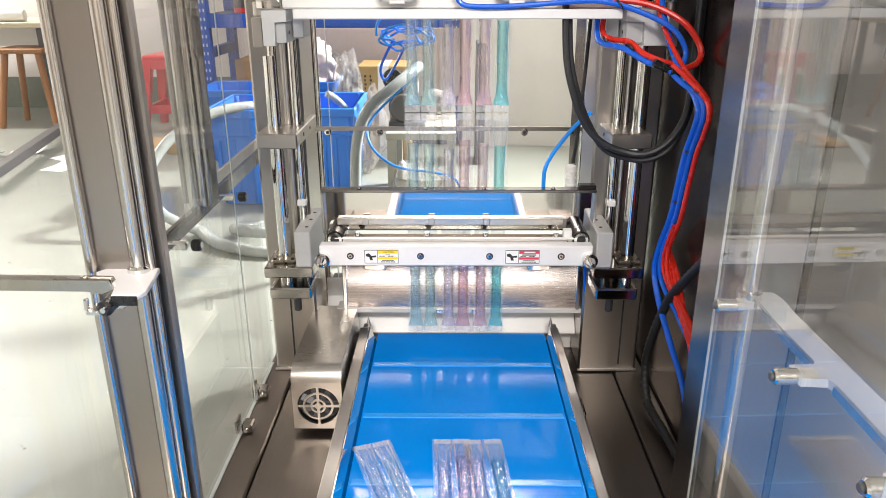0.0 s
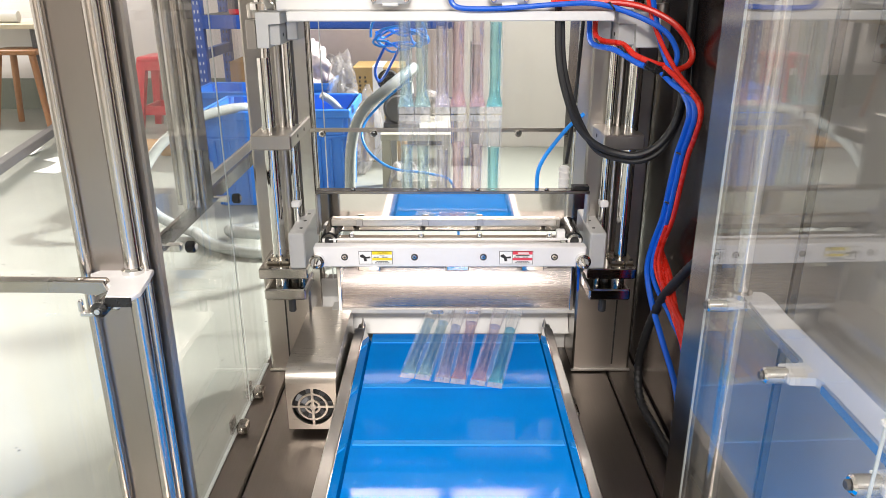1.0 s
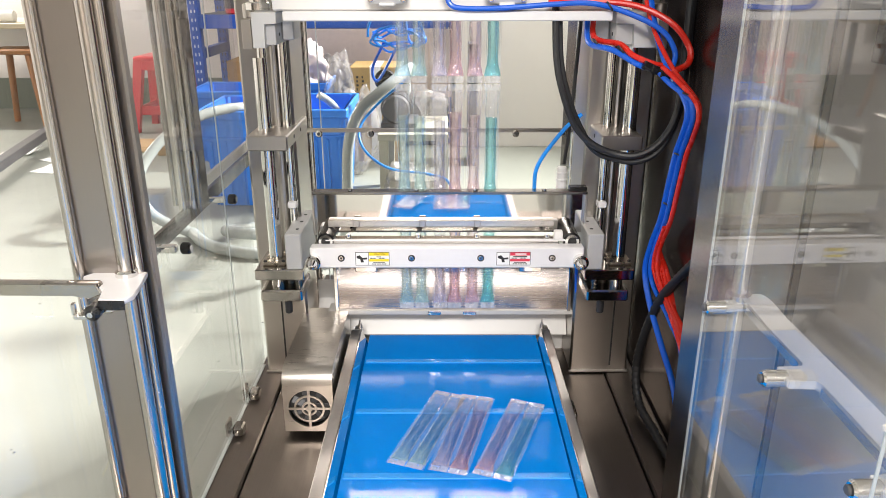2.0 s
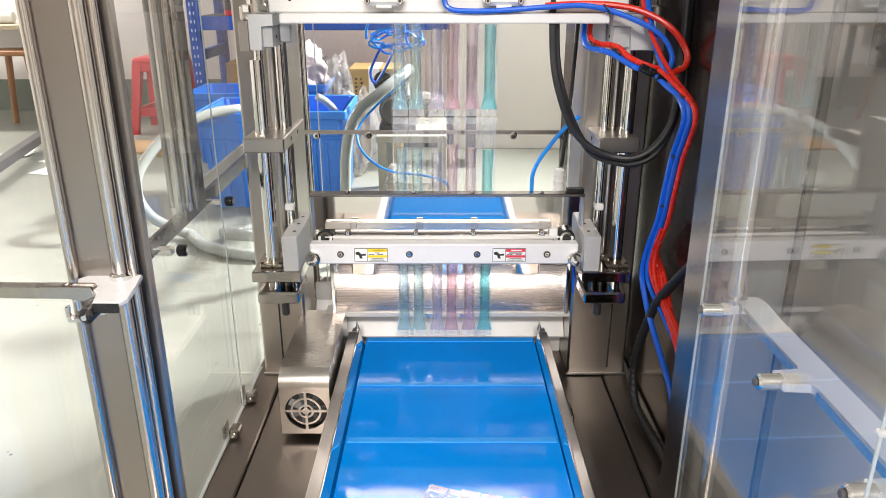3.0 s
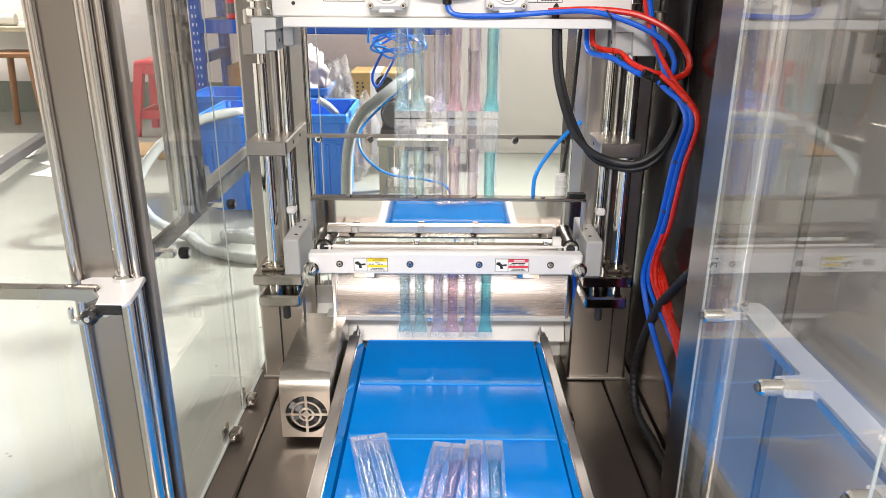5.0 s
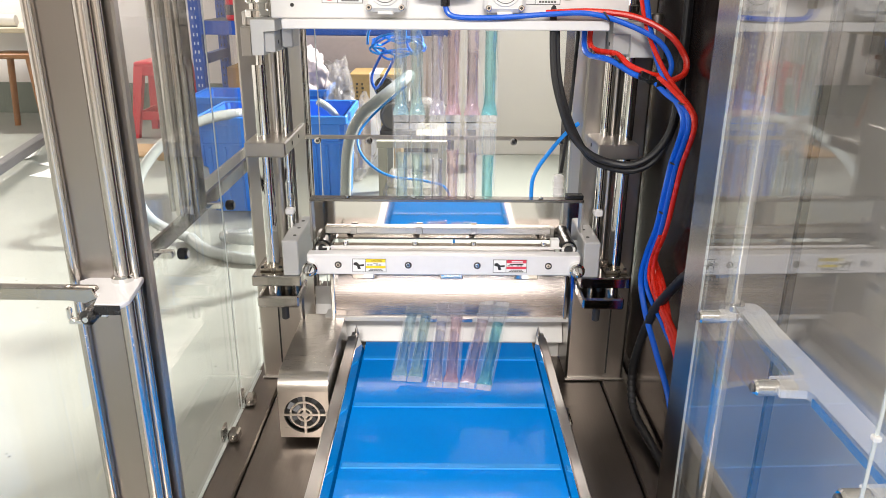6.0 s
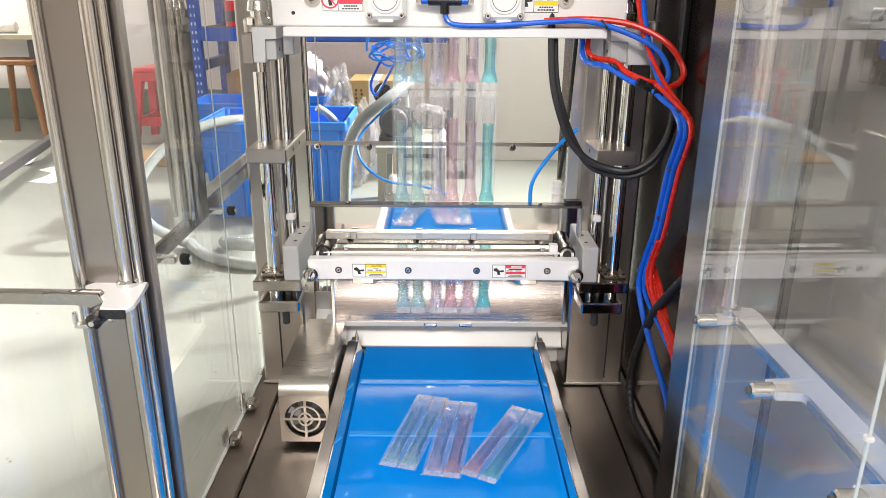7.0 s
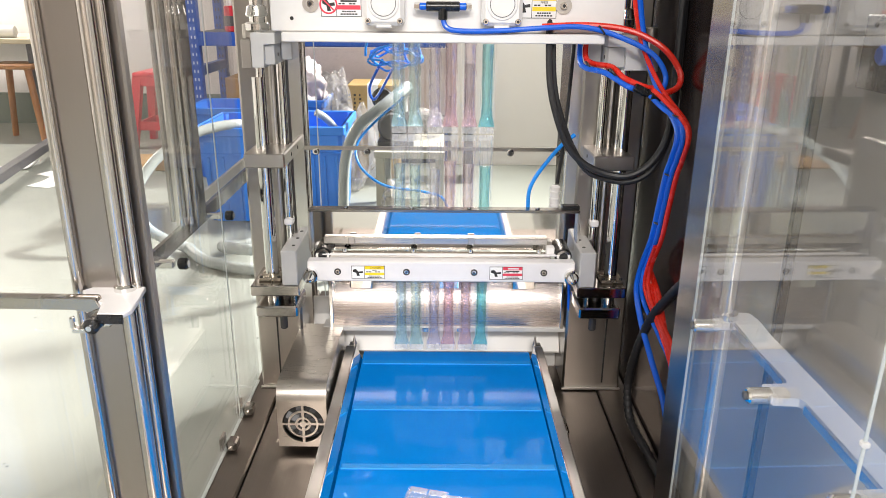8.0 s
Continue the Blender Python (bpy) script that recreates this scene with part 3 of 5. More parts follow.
part("ledge", box(-0.213, 0.220, 0.0242, 0.030, 0.5525, 0.556, 0.001), ALU, jaw)
for bx in (-0.172, -0.047, 0.058, 0.184):
    s = part("adjuster_bolt", rod((bx, 0.034, 0.552), (bx, 0.034, 0.556), 0.0068, 6), CHROME, jaw, "bright hexagon adjuster bolt")
    part("bolt_shank", rod((bx, 0.034, 0.556), (bx, 0.034, 0.563), 0.0046, 14, bevel=0.0006), CHROME, s)
for sx in (-0.212, 0.228):
    b = part("guide_bush", rod((sx, 0.0245, 0.552), (sx, 0.09, 0.552), 0.0155, 26, bevel=0.002), BLACK_GLOSS, jaw, "black guide bush")
    part("bush_bore", ring((sx, 0.552), 0.008, 0.0125, 0.0235, 0.03, 24), CHROME, b)
part("sensor_block", box(0.197, 0.212, 0.03, 0.045, 0.552, 0.568, 0.001), WHITE, jaw)

# ---- upper box ----
head = thing("drive_housing", "white powder-coated drive housing above the film lanes", "housing", (0.01, 0.0, 0.93))
# the upper part, out of view, is raised to keep lamp reflections off the belt
part("housing_front", box(-0.270, 0.293, 0.0, 0.06, 0.946, 1.95, 0.002), WHITE, head)
part("bottom_lip", box(-0.250, 0.260, -0.022, 0.055, 0.931, 0.9455, 0.0015), WHITE, head)
for cx in (-0.088, 0.096):
    c = part("air_cylinder", box(cx - 0.032, cx + 0.032, -0.028, -0.0005, 0.957, 1.018, 0.006), WHITE, head, "white compact air cylinder")
    part("cap_disc", rod((cx, -0.030, 0.99), (cx, -0.028, 0.99), 0.024, 36, bevel=0.001), WHITE, c)
    # a dark ring on the cap paints the shade in its groove
    part("cap_groove", ring((cx, 0.99), 0.0185, 0.0195, -0.0306, -0.0295, 36), GREY_METAL, c)
    for dx in (-0.025, 0.025):
        for dz in (0.964, 1.011):
            bolt(cx + dx, -0.028, dz, 0.0046, c, depth=0.0015)
    part("cylinder_port", box(cx - 0.012, cx + 0.012, -0.026, -0.004, 0.9535, 0.958, 0.001), WHITE, c)
for bx in (-0.205, 0.195):
    w = part("washer", rod((bx + 0.0, -0.002, 0.988), (bx, 0.001, 0.988), 0.013, 28), STEEL, head)
    bolt(bx, -0.002, 0.988, 0.006, w, depth=0.004)
warning_label(-0.157, 0.0, 0.987, 0.064, 0.036, RED_PRINT, head, None)
warning_label(0.152, 0.0, 0.987, 0.064, 0.036, YELLOW, head, ("CAUTION", "PRESS"))
# a black disc on the sheet paints the dark of a hole
part("hole", rod((-0.236, -0.0008, 0.966), (-0.236, 0.002, 0.966), 0.003, 14), INK, head)


def shaft_clamp(s, out, leg, tip):
    """An angle-shaped clamp on a guide shaft; out, leg, tip: distances of its outer face, its leg's inner face and its inner end."""
    c = thing("shaft_clamp", "pale grey angle-shaped clamp block on a guide shaft", "clamp", (s * 0.3, 0.04, 0.89), "shaft clamps")
    ell = [(s * out, 0.889), (s * leg, 0.889), (s * leg, 0.926), (s * tip, 0.926), (s * tip, 0.9435), (s * out, 0.9435)]
    body = part("clamp_angle", flat(ell, -0.002, 0.088, "y", 0.0008), CLAMP_GREY, c)
    part("clamp_web", box(*sorted((s * leg, s * (tip + 0.003))), 0.006, 0.084, 0.893, 0.9255, 0.001), ALU_BLOCK, body, "bead-blasted inner web")
    part("rear_block", box(*sorted((s * (tip + 0.002), s * 0.2475)), 0.05, 0.105, 0.897, 0.930, 0.002), ALU_BLOCK, c)
    for y in (0.022, 0.062):
        part("clamp_screw", rod((s * (leg - 0.005), y, 0.921), (s * (leg - 0.005), y, 0.9265), 0.0042, 12, bevel=0.001), CHROME, c)
    # a black disc on the web paints the dark of a hole
    part("web_hole", rod((s * (tip + 0.0022), 0.03, 0.908), (s * (tip + 0.0034), 0.03, 0.908), 0.003, 12), INK, c)
    part("side_plate", box(*sorted((s * (out + 0.004), s * (out + 0.020))), 0.012, 0.08, 0.886, 0.932, 0.001), STEEL, c)
    part("collar", rod((s * 0.302, 0.045, 0.944), (s * 0.302, 0.045, 0.958), 0.020, 28, bevel=0.002), CHROME, c)
    part("collar_waist", rod((s * 0.302, 0.045, 0.958), (s * 0.302, 0.045, 0.967), 0.013, 24), CHROME, c)
    part("collar_nut", rod((s * 0.302, 0.045, 0.967), (s * 0.302, 0.045, 0.985), 0.019, 28, 0.015, bevel=0.002), CHROME, c)
    part("shaft_end", rod((s * 0.302, 0.045, 0.985), (s * 0.302, 0.045, 1.05), 0.011, 24), CHROME, c)
    part("small_spigot", rod((s * (out + 0.014), 0.05, 0.932), (s * (out + 0.014), 0.05, 0.955), 0.011, 20, bevel=0.002), STEEL, c)
    return c


shaft_clamp(-1, 0.304, 0.2845, 0.265)
shaft_clamp(1, 0.338, 0.300, 0.270)

# ---- air fitting and tubes ----
tee = thing("air_tee_fitting", "black push-in tee fitting between two air cylinders", "tee fitting", (0.004, -0.02, 0.985))
tb = part("tee_body", rod((-0.022, -0.022, 0.986), (0.030, -0.022, 0.986), 0.0075, 20, bevel=0.001), BLACK_GLOSS, tee)
part("tee_stem", rod((0.004, -0.022, 0.986), (0.004, -0.022, 0.966), 0.0072, 20, bevel=0.001), BLACK_GLOSS, tee)
for s in (-1, 1):
    part("release_ring", rod((0.004 + s * 0.026, -0.022, 0.986), (0.004 + s * 0.036, -0.022, 0.986), 0.0055, 18), BLUE_TUBE, tee, "blue release ring")
    part("elbow_nut", rod((0.004 + s * 0.036, -0.022, 0.986), (0.004 + s * 0.044, -0.021, 0.986), 0.0058, 6), CHROME, tee)


def tube(name, pts, r, material, label, category="air tube", steps=8, group="", ribs=0.0, seg=10):
    at = Vector(pts[0])
    return solo(name, hose(pts, r, seg, steps, ribs), material, label, category, at, group)


tube("air_tube", [(0.004, -0.022, 0.968), (0.010, -0.024, 0.955), (0.03, -0.026, 0.950), (0.09, -0.026, 0.9505), (0.17, -0.026, 0.956), (0.225, -0.026, 0.957),
                  (0.275, -0.035, 0.945), (0.328, -0.05, 0.920), (0.349, -0.06, 0.890), (0.345, -0.07, 0.868), (0.328, -0.085, 0.858)], 0.0042, BLUE_TUBE,
     "blue polyurethane air tube curving along the white housing")
tube("air_tube", [(0.16, -0.018, 0.957), (0.23, -0.022, 0.960), (0.295, -0.03, 0.953), (0.345, -0.045, 0.929), (0.372, -0.055, 0.895), (0.370, -0.065, 0.872), (0.345, -0.08, 0.862)],
     0.0048, RED_TUBE, "red polyurethane air tube curving off the white housing")
tube("air_tube", [(0.231, 0.03, 0.94), (0.230, 0.02, 0.905), (0.236, 0.0, 0.893), (0.26, -0.04, 0.889), (0.29, -0.07, 0.872), (0.310, -0.08, 0.866)], 0.0045, BLUE_TUBE,
     "blue air tube tied to a red one under the clamp")
tube("air_tube", [(0.241, 0.03, 0.94), (0.239, 0.02, 0.910), (0.247, 0.0, 0.900), (0.27, -0.04, 0.898), (0.285, -0.065, 0.884), (0.312, -0.08, 0.873), (0.326, -0.08, 0.87)], 0.0045, RED_TUBE,
     "red air tube tied to a blue one under the clamp")
BUNDLE = [(0.355, -0.145, 0.829), (0.356, -0.165, 0.808), (0.356, -0.150, 0.775), (0.355, -0.134, 0.745), (0.354, -0.118, 0.69), (0.354, -0.099, 0.632), (0.353, -0.062, 0.57)]


def bundled(dx, dy, head, tail):
    return head + [(x + dx, y + dy, z) for x, y, z in BUNDLE] + tail


tube("air_tube", bundled(0.003, -0.006, [(0.322, -0.095, 0.870), (0.338, -0.115, 0.855)], [(0.356, -0.075, 0.53), (0.362, -0.125, 0.50), (0.366, -0.175, 0.48), (0.370, -0.20, 0.44), (0.374, -0.20, 0.26)]), 0.0038,
     RED_TUBE, "red air tube running down the dark cabinet side")
tube("air_tube", bundled(-0.002, 0.004, [(0.314, -0.092, 0.867), (0.332, -0.105, 0.848)], [(0.350, -0.05, 0.53), (0.356, -0.06, 0.50), (0.366, -0.13, 0.47), (0.372, -0.19, 0.43), (0.376, -0.20, 0.26)]), 0.0040,
     BLUE_TUBE, "blue air tube running down the dark cabinet side")
tube("air_tube", bundled(-0.006, 0.014, [(0.300, 0.0, 1.10), (0.312, -0.01, 1.0), (0.322, -0.03, 0.93), (0.336, -0.07, 0.87)], [(0.346, -0.035, 0.52), (0.352, -0.06, 0.47), (0.362, -0.11, 0.42), (0.374, -0.17, 0.36), (0.379, -0.21, 0.27)]), 0.005,
     BLUE_TUBE, "dark blue air tube hanging from above")
tube("air_tube", bundled(0.008, 0.006, [(0.292, 0.0, 1.10), (0.304, -0.01, 1.0), (0.318, -0.03, 0.93), (0.340, -0.08, 0.87)], [(0.362, -0.07, 0.53), (0.366, -0.13, 0.50), (0.371, -0.19, 0.475), (0.376, -0.21, 0.42)]), 0.0036,
     RED_TUBE, "red air tube hanging from above")
for i in range(5):
    d = 0.0095 * i
    tube("air_tube", [(0.352 + d * 0.3, -0.095 + d, 0.62), (0.352 + d * 0.4, -0.062 + d, 0.565), (0.354 + d * 0.4, -0.055 - d, 0.53), (0.361 + d * 0.2, -0.095 - 0.02 * i, 0.50 - d), (0.369, -0.15 - 0.012 * i, 0.485 - 0.012 * i), (0.374, -0.19 - 0.008 * i, 0.455 - 0.015 * i), (0.379, -0.20, 0.40 - 0.01 * i)], 0.0032,
         RED_TUBE, "red air tube in a loose bunch")
joint = thing("tube_joint", "black push-in joints and ties gathering the air tubes", "tube joint", (0.31, -0.085, 0.868))
for k in range(3):
    part("joint_body", rod((0.296 + 0.012 * k, -0.088 - 0.004 * k, 0.873 - 0.006 * k), (0.312 + 0.012 * k, -0.088 - 0.004 * k, 0.866 - 0.004 * k), 0.0065, 16, bevel=0.001), BLACK_GLOSS, joint)
for x, y, z in ((0.252, -0.030, 0.953), (0.27, -0.05, 0.890), (0.240, -0.005, 0.897), (0.352, -0.135, 0.836), (0.353, -0.125, 0.745), (0.352, -0.10, 0.66)):
    tie = solo("cable_tie", rod((x, y, z - 0.0011), (x, y, z + 0.0011), 0.0085, 20), BLACK, "thin black cable tie round air tubes", "cable tie", (x, y, z), "cable ties")
    tie.rotation_euler = (0.0, radians(55) if z > 0.86 else radians(15), 0)

loop = [(0.176, 0.02, 1.0), (0.174, -0.01, 0.93), (0.176, -0.03, 0.872), (0.186, -0.04, 0.826), (0.207, -0.04, 0.775), (0.237, -0.04, 0.743), (0.274, -0.04, 0.727), (0.311, -0.045, 0.725), (0.344, -0.045, 0.745), (0.366, -0.045, 0.786), (0.372, -0.04, 0.846), (0.374, -0.03, 1.0)]
tube("power_cable", loop, 0.0058, BLACK, "thick black power cable hanging in a loop", "cable", group="black cables")
tube("power_cable", [(x + 0.007, y + 0.012, z + (-0.012 if 0.71 < z < 0.76 else 0.0)) for x, y, z in loop], 0.0058, BLACK, "thick black power cable hanging in a loop", "cable", group="black cables")
tube("power_cable", [(0.245, 0.16, 1.0), (0.243, 0.16, 0.9), (0.236, 0.16, 0.75), (0.228, 0.16, 0.66)], 0.0035, BLACK, "thin black cable running down behind the column", "cable")
conduit = [(0.382, -0.27, 0.66), (0.370, -0.20, 0.60), (0.362, -0.14, 0.54), (0.358, -0.09, 0.485), (0.354, -0.045, 0.405), (0.353, -0.018, 0.325), (0.354, -0.05, 0.268), (0.362, -0.14, 0.2595), (0.368, -0.26, 0.2595)]
tube("corrugated_conduit", conduit, 0.0066, BLACK, "black corrugated conduit along the cabinet foot", "conduit", 12, ribs=0.0016, seg=14)
tube("air_tube", [(0.166, 0.10, 0.628), (0.167, 0.10, 0.66), (0.178, 0.105, 0.685), (0.2, 0.11, 0.715), (0.225, 0.12, 0.742), (0.25, 0.13, 0.76)], 0.0038, SKY_TUBE, "sky blue air tube arching to the deflector plate")
tube("air_tube", [(0.2545, 0.105, 0.54), (0.2545, 0.104, 0.48), (0.257, 0.104, 0.43), (0.262, 0.105, 0.39)], 0.004, BLUE_TUBE, "blue tube behind the jaw bar end")
tube("air_tube", [(0.2625, 0.107, 0.54), (0.2625, 0.106, 0.48), (0.264, 0.105, 0.43), (0.268, 0.105, 0.39)], 0.0034, RED_TUBE, "red tube behind the jaw bar end")
s = thing("white_silencer", "white ribbed plastic silencer standing behind the deflector", "silencer", (0.225, 0.15, 0.60))
part("silencer_body", rod((0.225, 0.16, 0.60), (0.225, 0.16, 0.655), 0.0095, 20, bevel=0.002), WHITE, s)
for k in range(3):
    part("silencer_ring", rod((0.225, 0.16, 0.615 + 0.013 * k), (0.225, 0.16, 0.62 + 0.013 * k), 0.0105, 20, bevel=0.001), WHITE, s)

# ---- conveyor ----
BELT_Z, BELT_END, BELT_X0, BELT_X1, FRONT_END, ROLL = 0.312, 0.147, -0.150, 0.184, -2.6, 0.022
conv = thing("conveyor", "discharge conveyor with a glossy blue belt and steel side rails", "conveyor", (0.017, BELT_END, 0.2435))
arc = [(BELT_END - ROLL + ROLL * math.sin(a), BELT_Z - ROLL + ROLL * math.cos(a)) for a in [math.pi * k / 12 for k in range(13)]]
arc2 = [(FRONT_END + ROLL - ROLL * math.sin(a), BELT_Z - ROLL - ROLL * math.cos(a)) for a in [math.pi * k / 12 for k in range(13)]]
belt = part("belt", flat(arc + arc2, BELT_X0 - 0.0015, BELT_X1 + 0.0015, "x", 0), BELT, conv, "glossy blue conveyor belt")
SEAMS = []
for x0, x1, lean in ((-0.1850, -0.1650, 1), (0.1935, 0.2095, -1)):
    xi = x1 if lean > 0 else x0
    rail = part("side_rail", box(x0, x1, FRONT_END, 0.106, 0.262, 0.337, 0.0015), STEEL, conv, "folded steel side rail")
    edge = -0.1530 if lean > 0 else 0.1868
    lin = flat([(edge, 0.302), (edge + lean * 0.0012, 0.3035), (xi + lean * 0.0012, 0.3365), (xi, 0.3365)], FRONT_END, 0.105, "y", 0)
    part("rail_liner", lin, POLISHED, rail, "polished slanted inner lip")
    tip = part("rail_end", flat([(0.106, 0.262), (0.132, 0.266), (0.128, 0.335), (0.106, 0.337)], *sorted((xi + lean * 0.0, xi - lean * 0.014)), "x", 0.001), STEEL, conv)
    part("pin", rod(((x0 + x1) / 2 + 0.006 * lean, 0.118, 0.335), ((x0 + x1) / 2 + 0.006 * lean, 0.118, 0.354), 0.005, 12, 0.0005), STEEL, tip)
for k in range(9):
    ly = -0.06 - 0.31 * k
    part("cross_bar", box(-0.15, 0.184, ly - 0.012, ly + 0.012, 0.262, 0.282, 0.002), GREY_METAL, conv)
for ly in (-0.15, -0.85):
    for lx in (-0.172, 0.198):
        part("stand", box(lx - 0.012, lx + 0.012, ly - 0.015, ly + 0.015, 0.244, 0.263, 0.002), STEEL, conv)
for ly in (-1.7, -2.5):
    for lx in (-0.172, 0.198):
        part("leg", box(lx - 0.015, lx + 0.015, ly - 0.02, ly + 0.02, 0.0, 0.263, 0.002), STEEL, conv)
for k, (cy, cz) in enumerate(((-0.13, 0.30), (-0.20, 0.285))):
    part("tension_clip", box(0.2085, 0.222, cy - 0.03, cy + 0.02, cz - 0.03, cz + 0.012, 0.003), POLISHED if k == 0 else BLACK, conv)
seam_mesh = finish(box(BELT_X0 + 0.001, BELT_X1 - 0.001, -0.007, 0.007, -0.0010, 0.0022, 0.0020), "belt_seam", SEAM)
for k in range(32):
    sm = new("belt_seam", seam_mesh)
    sm.parent = conv
    ORIGIN[sm] = ORIGIN[conv]
    SEAMS.append(sm)

# ---- motor cover with the fan grille ----
mot = thing("motor_cover", "brushed steel motor cover with a round fan grille", "motor cover", (-0.225, 0.0, 0.2435))
CX0, CX1, CY, CZ0, CZ1 = -0.276, -0.1905, -0.124, 0.256, 0.374
prof = [(CY, CZ0), (CY, CZ1 - 0.028)] + [(CY + 0.028 * (1 - math.cos(a)), CZ1 - 0.028 + 0.028 * math.sin(a)) for a in [math.pi / 2 * k / 8 for k in range(1, 9)]] + [(0.128, CZ1), (0.128, CZ0)]
fx, fz, fr = -0.232, 0.301, 0.036


def cover_shell():
    bm = flat(prof, CX0, CX1, "x", 0)
    front_faces = [f for f in bm.faces if all(abs(v.co.y - CY) < 1e-5 for v in f.verts)]
    bmesh.ops.delete(bm, geom=front_faces, context="FACES")
    seg = 32
    outer = []
    corners = [(CX1, CZ0), (CX1, CZ1 - 0.028), (CX0, CZ1 - 0.028), (CX0, CZ0)]
    for k in range(seg):
        a = 2 * math.pi * k / seg
        dx, dz = math.cos(a), math.sin(a)
        ts = []
        if dx:
            ts.append(((CX1 if dx > 0 else CX0) - fx) / dx)
        if dz:
            ts.append(((CZ1 - 0.028 if dz > 0 else CZ0) - fz) / dz)
        t = min(t for t in ts if t > 0)
        outer.append((fx + dx * t, fz + dz * t))
    o = [bm.verts.new((x, CY, z)) for x, z in outer]
    i = [bm.verts.new((fx + fr * math.cos(2 * math.pi * k / seg), CY, fz + fr * math.sin(2 * math.pi * k / seg))) for k in range(seg)]
    d = [bm.verts.new((v.co.x, CY + 0.004, v.co.z)) for v in i]
    for k in range(seg):
        n = (k + 1) % seg
        bm.faces.new((o[k], o[n], i[n], i[k]))
        bm.faces.new((i[k], i[n], d[n], d[k]))
    for cx_, cz_ in corners:
        near = sorted(range(seg), key=lambda k: (outer[k][0] - cx_) ** 2 + (outer[k][1] - cz_) ** 2)[:2]
        c = bm.verts.new((cx_, CY, cz_))
        try:
            bm.faces.new((o[near[0]], c, o[near[1]]))
        except ValueError:
            pass
    return bm


part("cover_shell", cover_shell(), STEEL_X, mot, "bent brushed steel shell")
# a black disc behind the grille gives the shade inside the cover
part("fan_hollow", rod((fx, CY + 0.012, fz), (fx, CY + 0.016, fz), fr, 32), INK, mot)
g = part("fan_grille", ring((fx, fz), 0.023, 0.0265, CY - 0.0006, CY + 0.002), STEEL_X, mot, "steel rings of the fan grille")
part("grille_ring", ring((fx, fz), 0.010, 0.0135, CY - 0.0006, CY + 0.002), STEEL_X, g)
part("grille_hub", rod((fx, CY - 0.0006, fz), (fx, CY + 0.002, fz), 0.006, 20), STEEL_X, g)
part("grille_bar", box(fx - 0.0022, fx + 0.0022, CY - 0.0002, CY + 0.0024, fz - fr, fz + fr, 0), STEEL_X, g)
part("grille_bar", box(fx - fr, fx + fr, CY - 0.0003, CY + 0.0022, fz - 0.0022, fz + 0.0022, 0), STEEL_X, g)
for k in range(7):
    a = 2 * math.pi * k / 7
    b_ = box(0.008, 0.032, 0, 0.002, -0.006, 0.006, 0)
    bmesh.ops.transform(b_, verts=b_.verts, matrix=Matrix.Translation((fx, CY + 0.009, fz)) @ Matrix.Rotation(a, 4, "Y") @ Matrix.Rotation(0.5, 4, "X"))
    part("fan_blade", b_, GREY_METAL, mot)
part("cover_foot", box(-0.262, -0.20, -0.09, 0.12, 0.2435, 0.257, 0.002), BASE_STEEL, mot)
part("terminal_tab", flat([(-0.120, 0.300), (-0.150, 0.292), (-0.165, 0.255), (-0.135, 0.262)], -0.189, -0.1875, "x", 0.0004), ALU, mot, "bent bare metal tab")
sw = thing("limit_switch", "small black switch with wires under the rail", "switch", (-0.195, -0.19, 0.244))
part("switch_body", box(-0.203, -0.188, -0.20, -0.17, 0.244, 0.262, 0.002), BLACK, sw)
part("wire", hose([(-0.196, -0.20, 0.25), (-0.199, -0.24, 0.248), (-0.196, -0.30, 0.249), (-0.203, -0.40, 0.248)], 0.002, 8), YELLOW, sw)
part("wire", hose([(-0.193, -0.20, 0.25), (-0.195, -0.25, 0.249), (-0.192, -0.30, 0.251), (-0.198, -0.40, 0.249)], 0.002, 8), WHITE, sw)

# ---- dark cabinet side and guard on the east side ----
cab = thing("control_cabinet", "dark steel side of the control cabinet", "cabinet", (0.42, 0.1, 0.0))
# rear end runs on out of view, to hold back the far lamp
part("side_sheet", box(0.386, 0.42, -0.35, 1.17, 0.10, 1.9, 0.002), DARK, cab, "dark brown-black steel side sheet")
part("corner_column", box(0.3065, 0.40, -0.425, -0.352, 0.10, 1.75, 0.003), DIMMED_STEEL, cab, "brushed steel corner column")
# rear end is drawn out unseen so that its edge shades the floor
part("outer_sheet", box(0.55, 0.58, -1.6, 1.47, 0.0, 1.9, 0.003), GREY_PANEL, cab, "plain grey steel outer sheet")
part("sheet_joint", box(0.546, 0.55, -0.72, -0.70, 0.0, 1.75, 0.001), STEEL, cab)

part("sheet_fold", box(0.528, 0.5502, -0.176, -0.150, 0.0, 1.9, 0.002), DIMMED_STEEL, cab, "dark folded edge of the outer sheet")
part("sheet_lap", box(0.540, 0.5496, -0.700, -0.1765, 0.0, 1.9, 0.002), GREY_PANEL, cab, "pale lapped steel sheet")

sb = thing("selector_switch", "black switch plate with a blue selector knob", "switch", (0.545, -0.29, 0.89))
part("switch_plate", box(0.532, 0.5398, -0.385, -0.265, 0.895, 0.985, 0.002), BLACK_GLOSS, sb)
part("selector_knob", rod((0.518, -0.33, 0.94), (0.532, -0.33, 0.94), 0.012, 24, bevel=0.003), BLUE_TUBE, sb, "blue selector knob")

guard = thing("guard_door", "clear acrylic guard door with knobs and a steel bar", "guard door", (0.305, -0.43, 0.26), "guard doors")
LEANING = Matrix.Translation((0.3025, -0.43, 0)) @ Matrix.Rotation(radians(1.4), 4, "Z") @ Matrix.Translation((-0.3025, 0.43, 0))
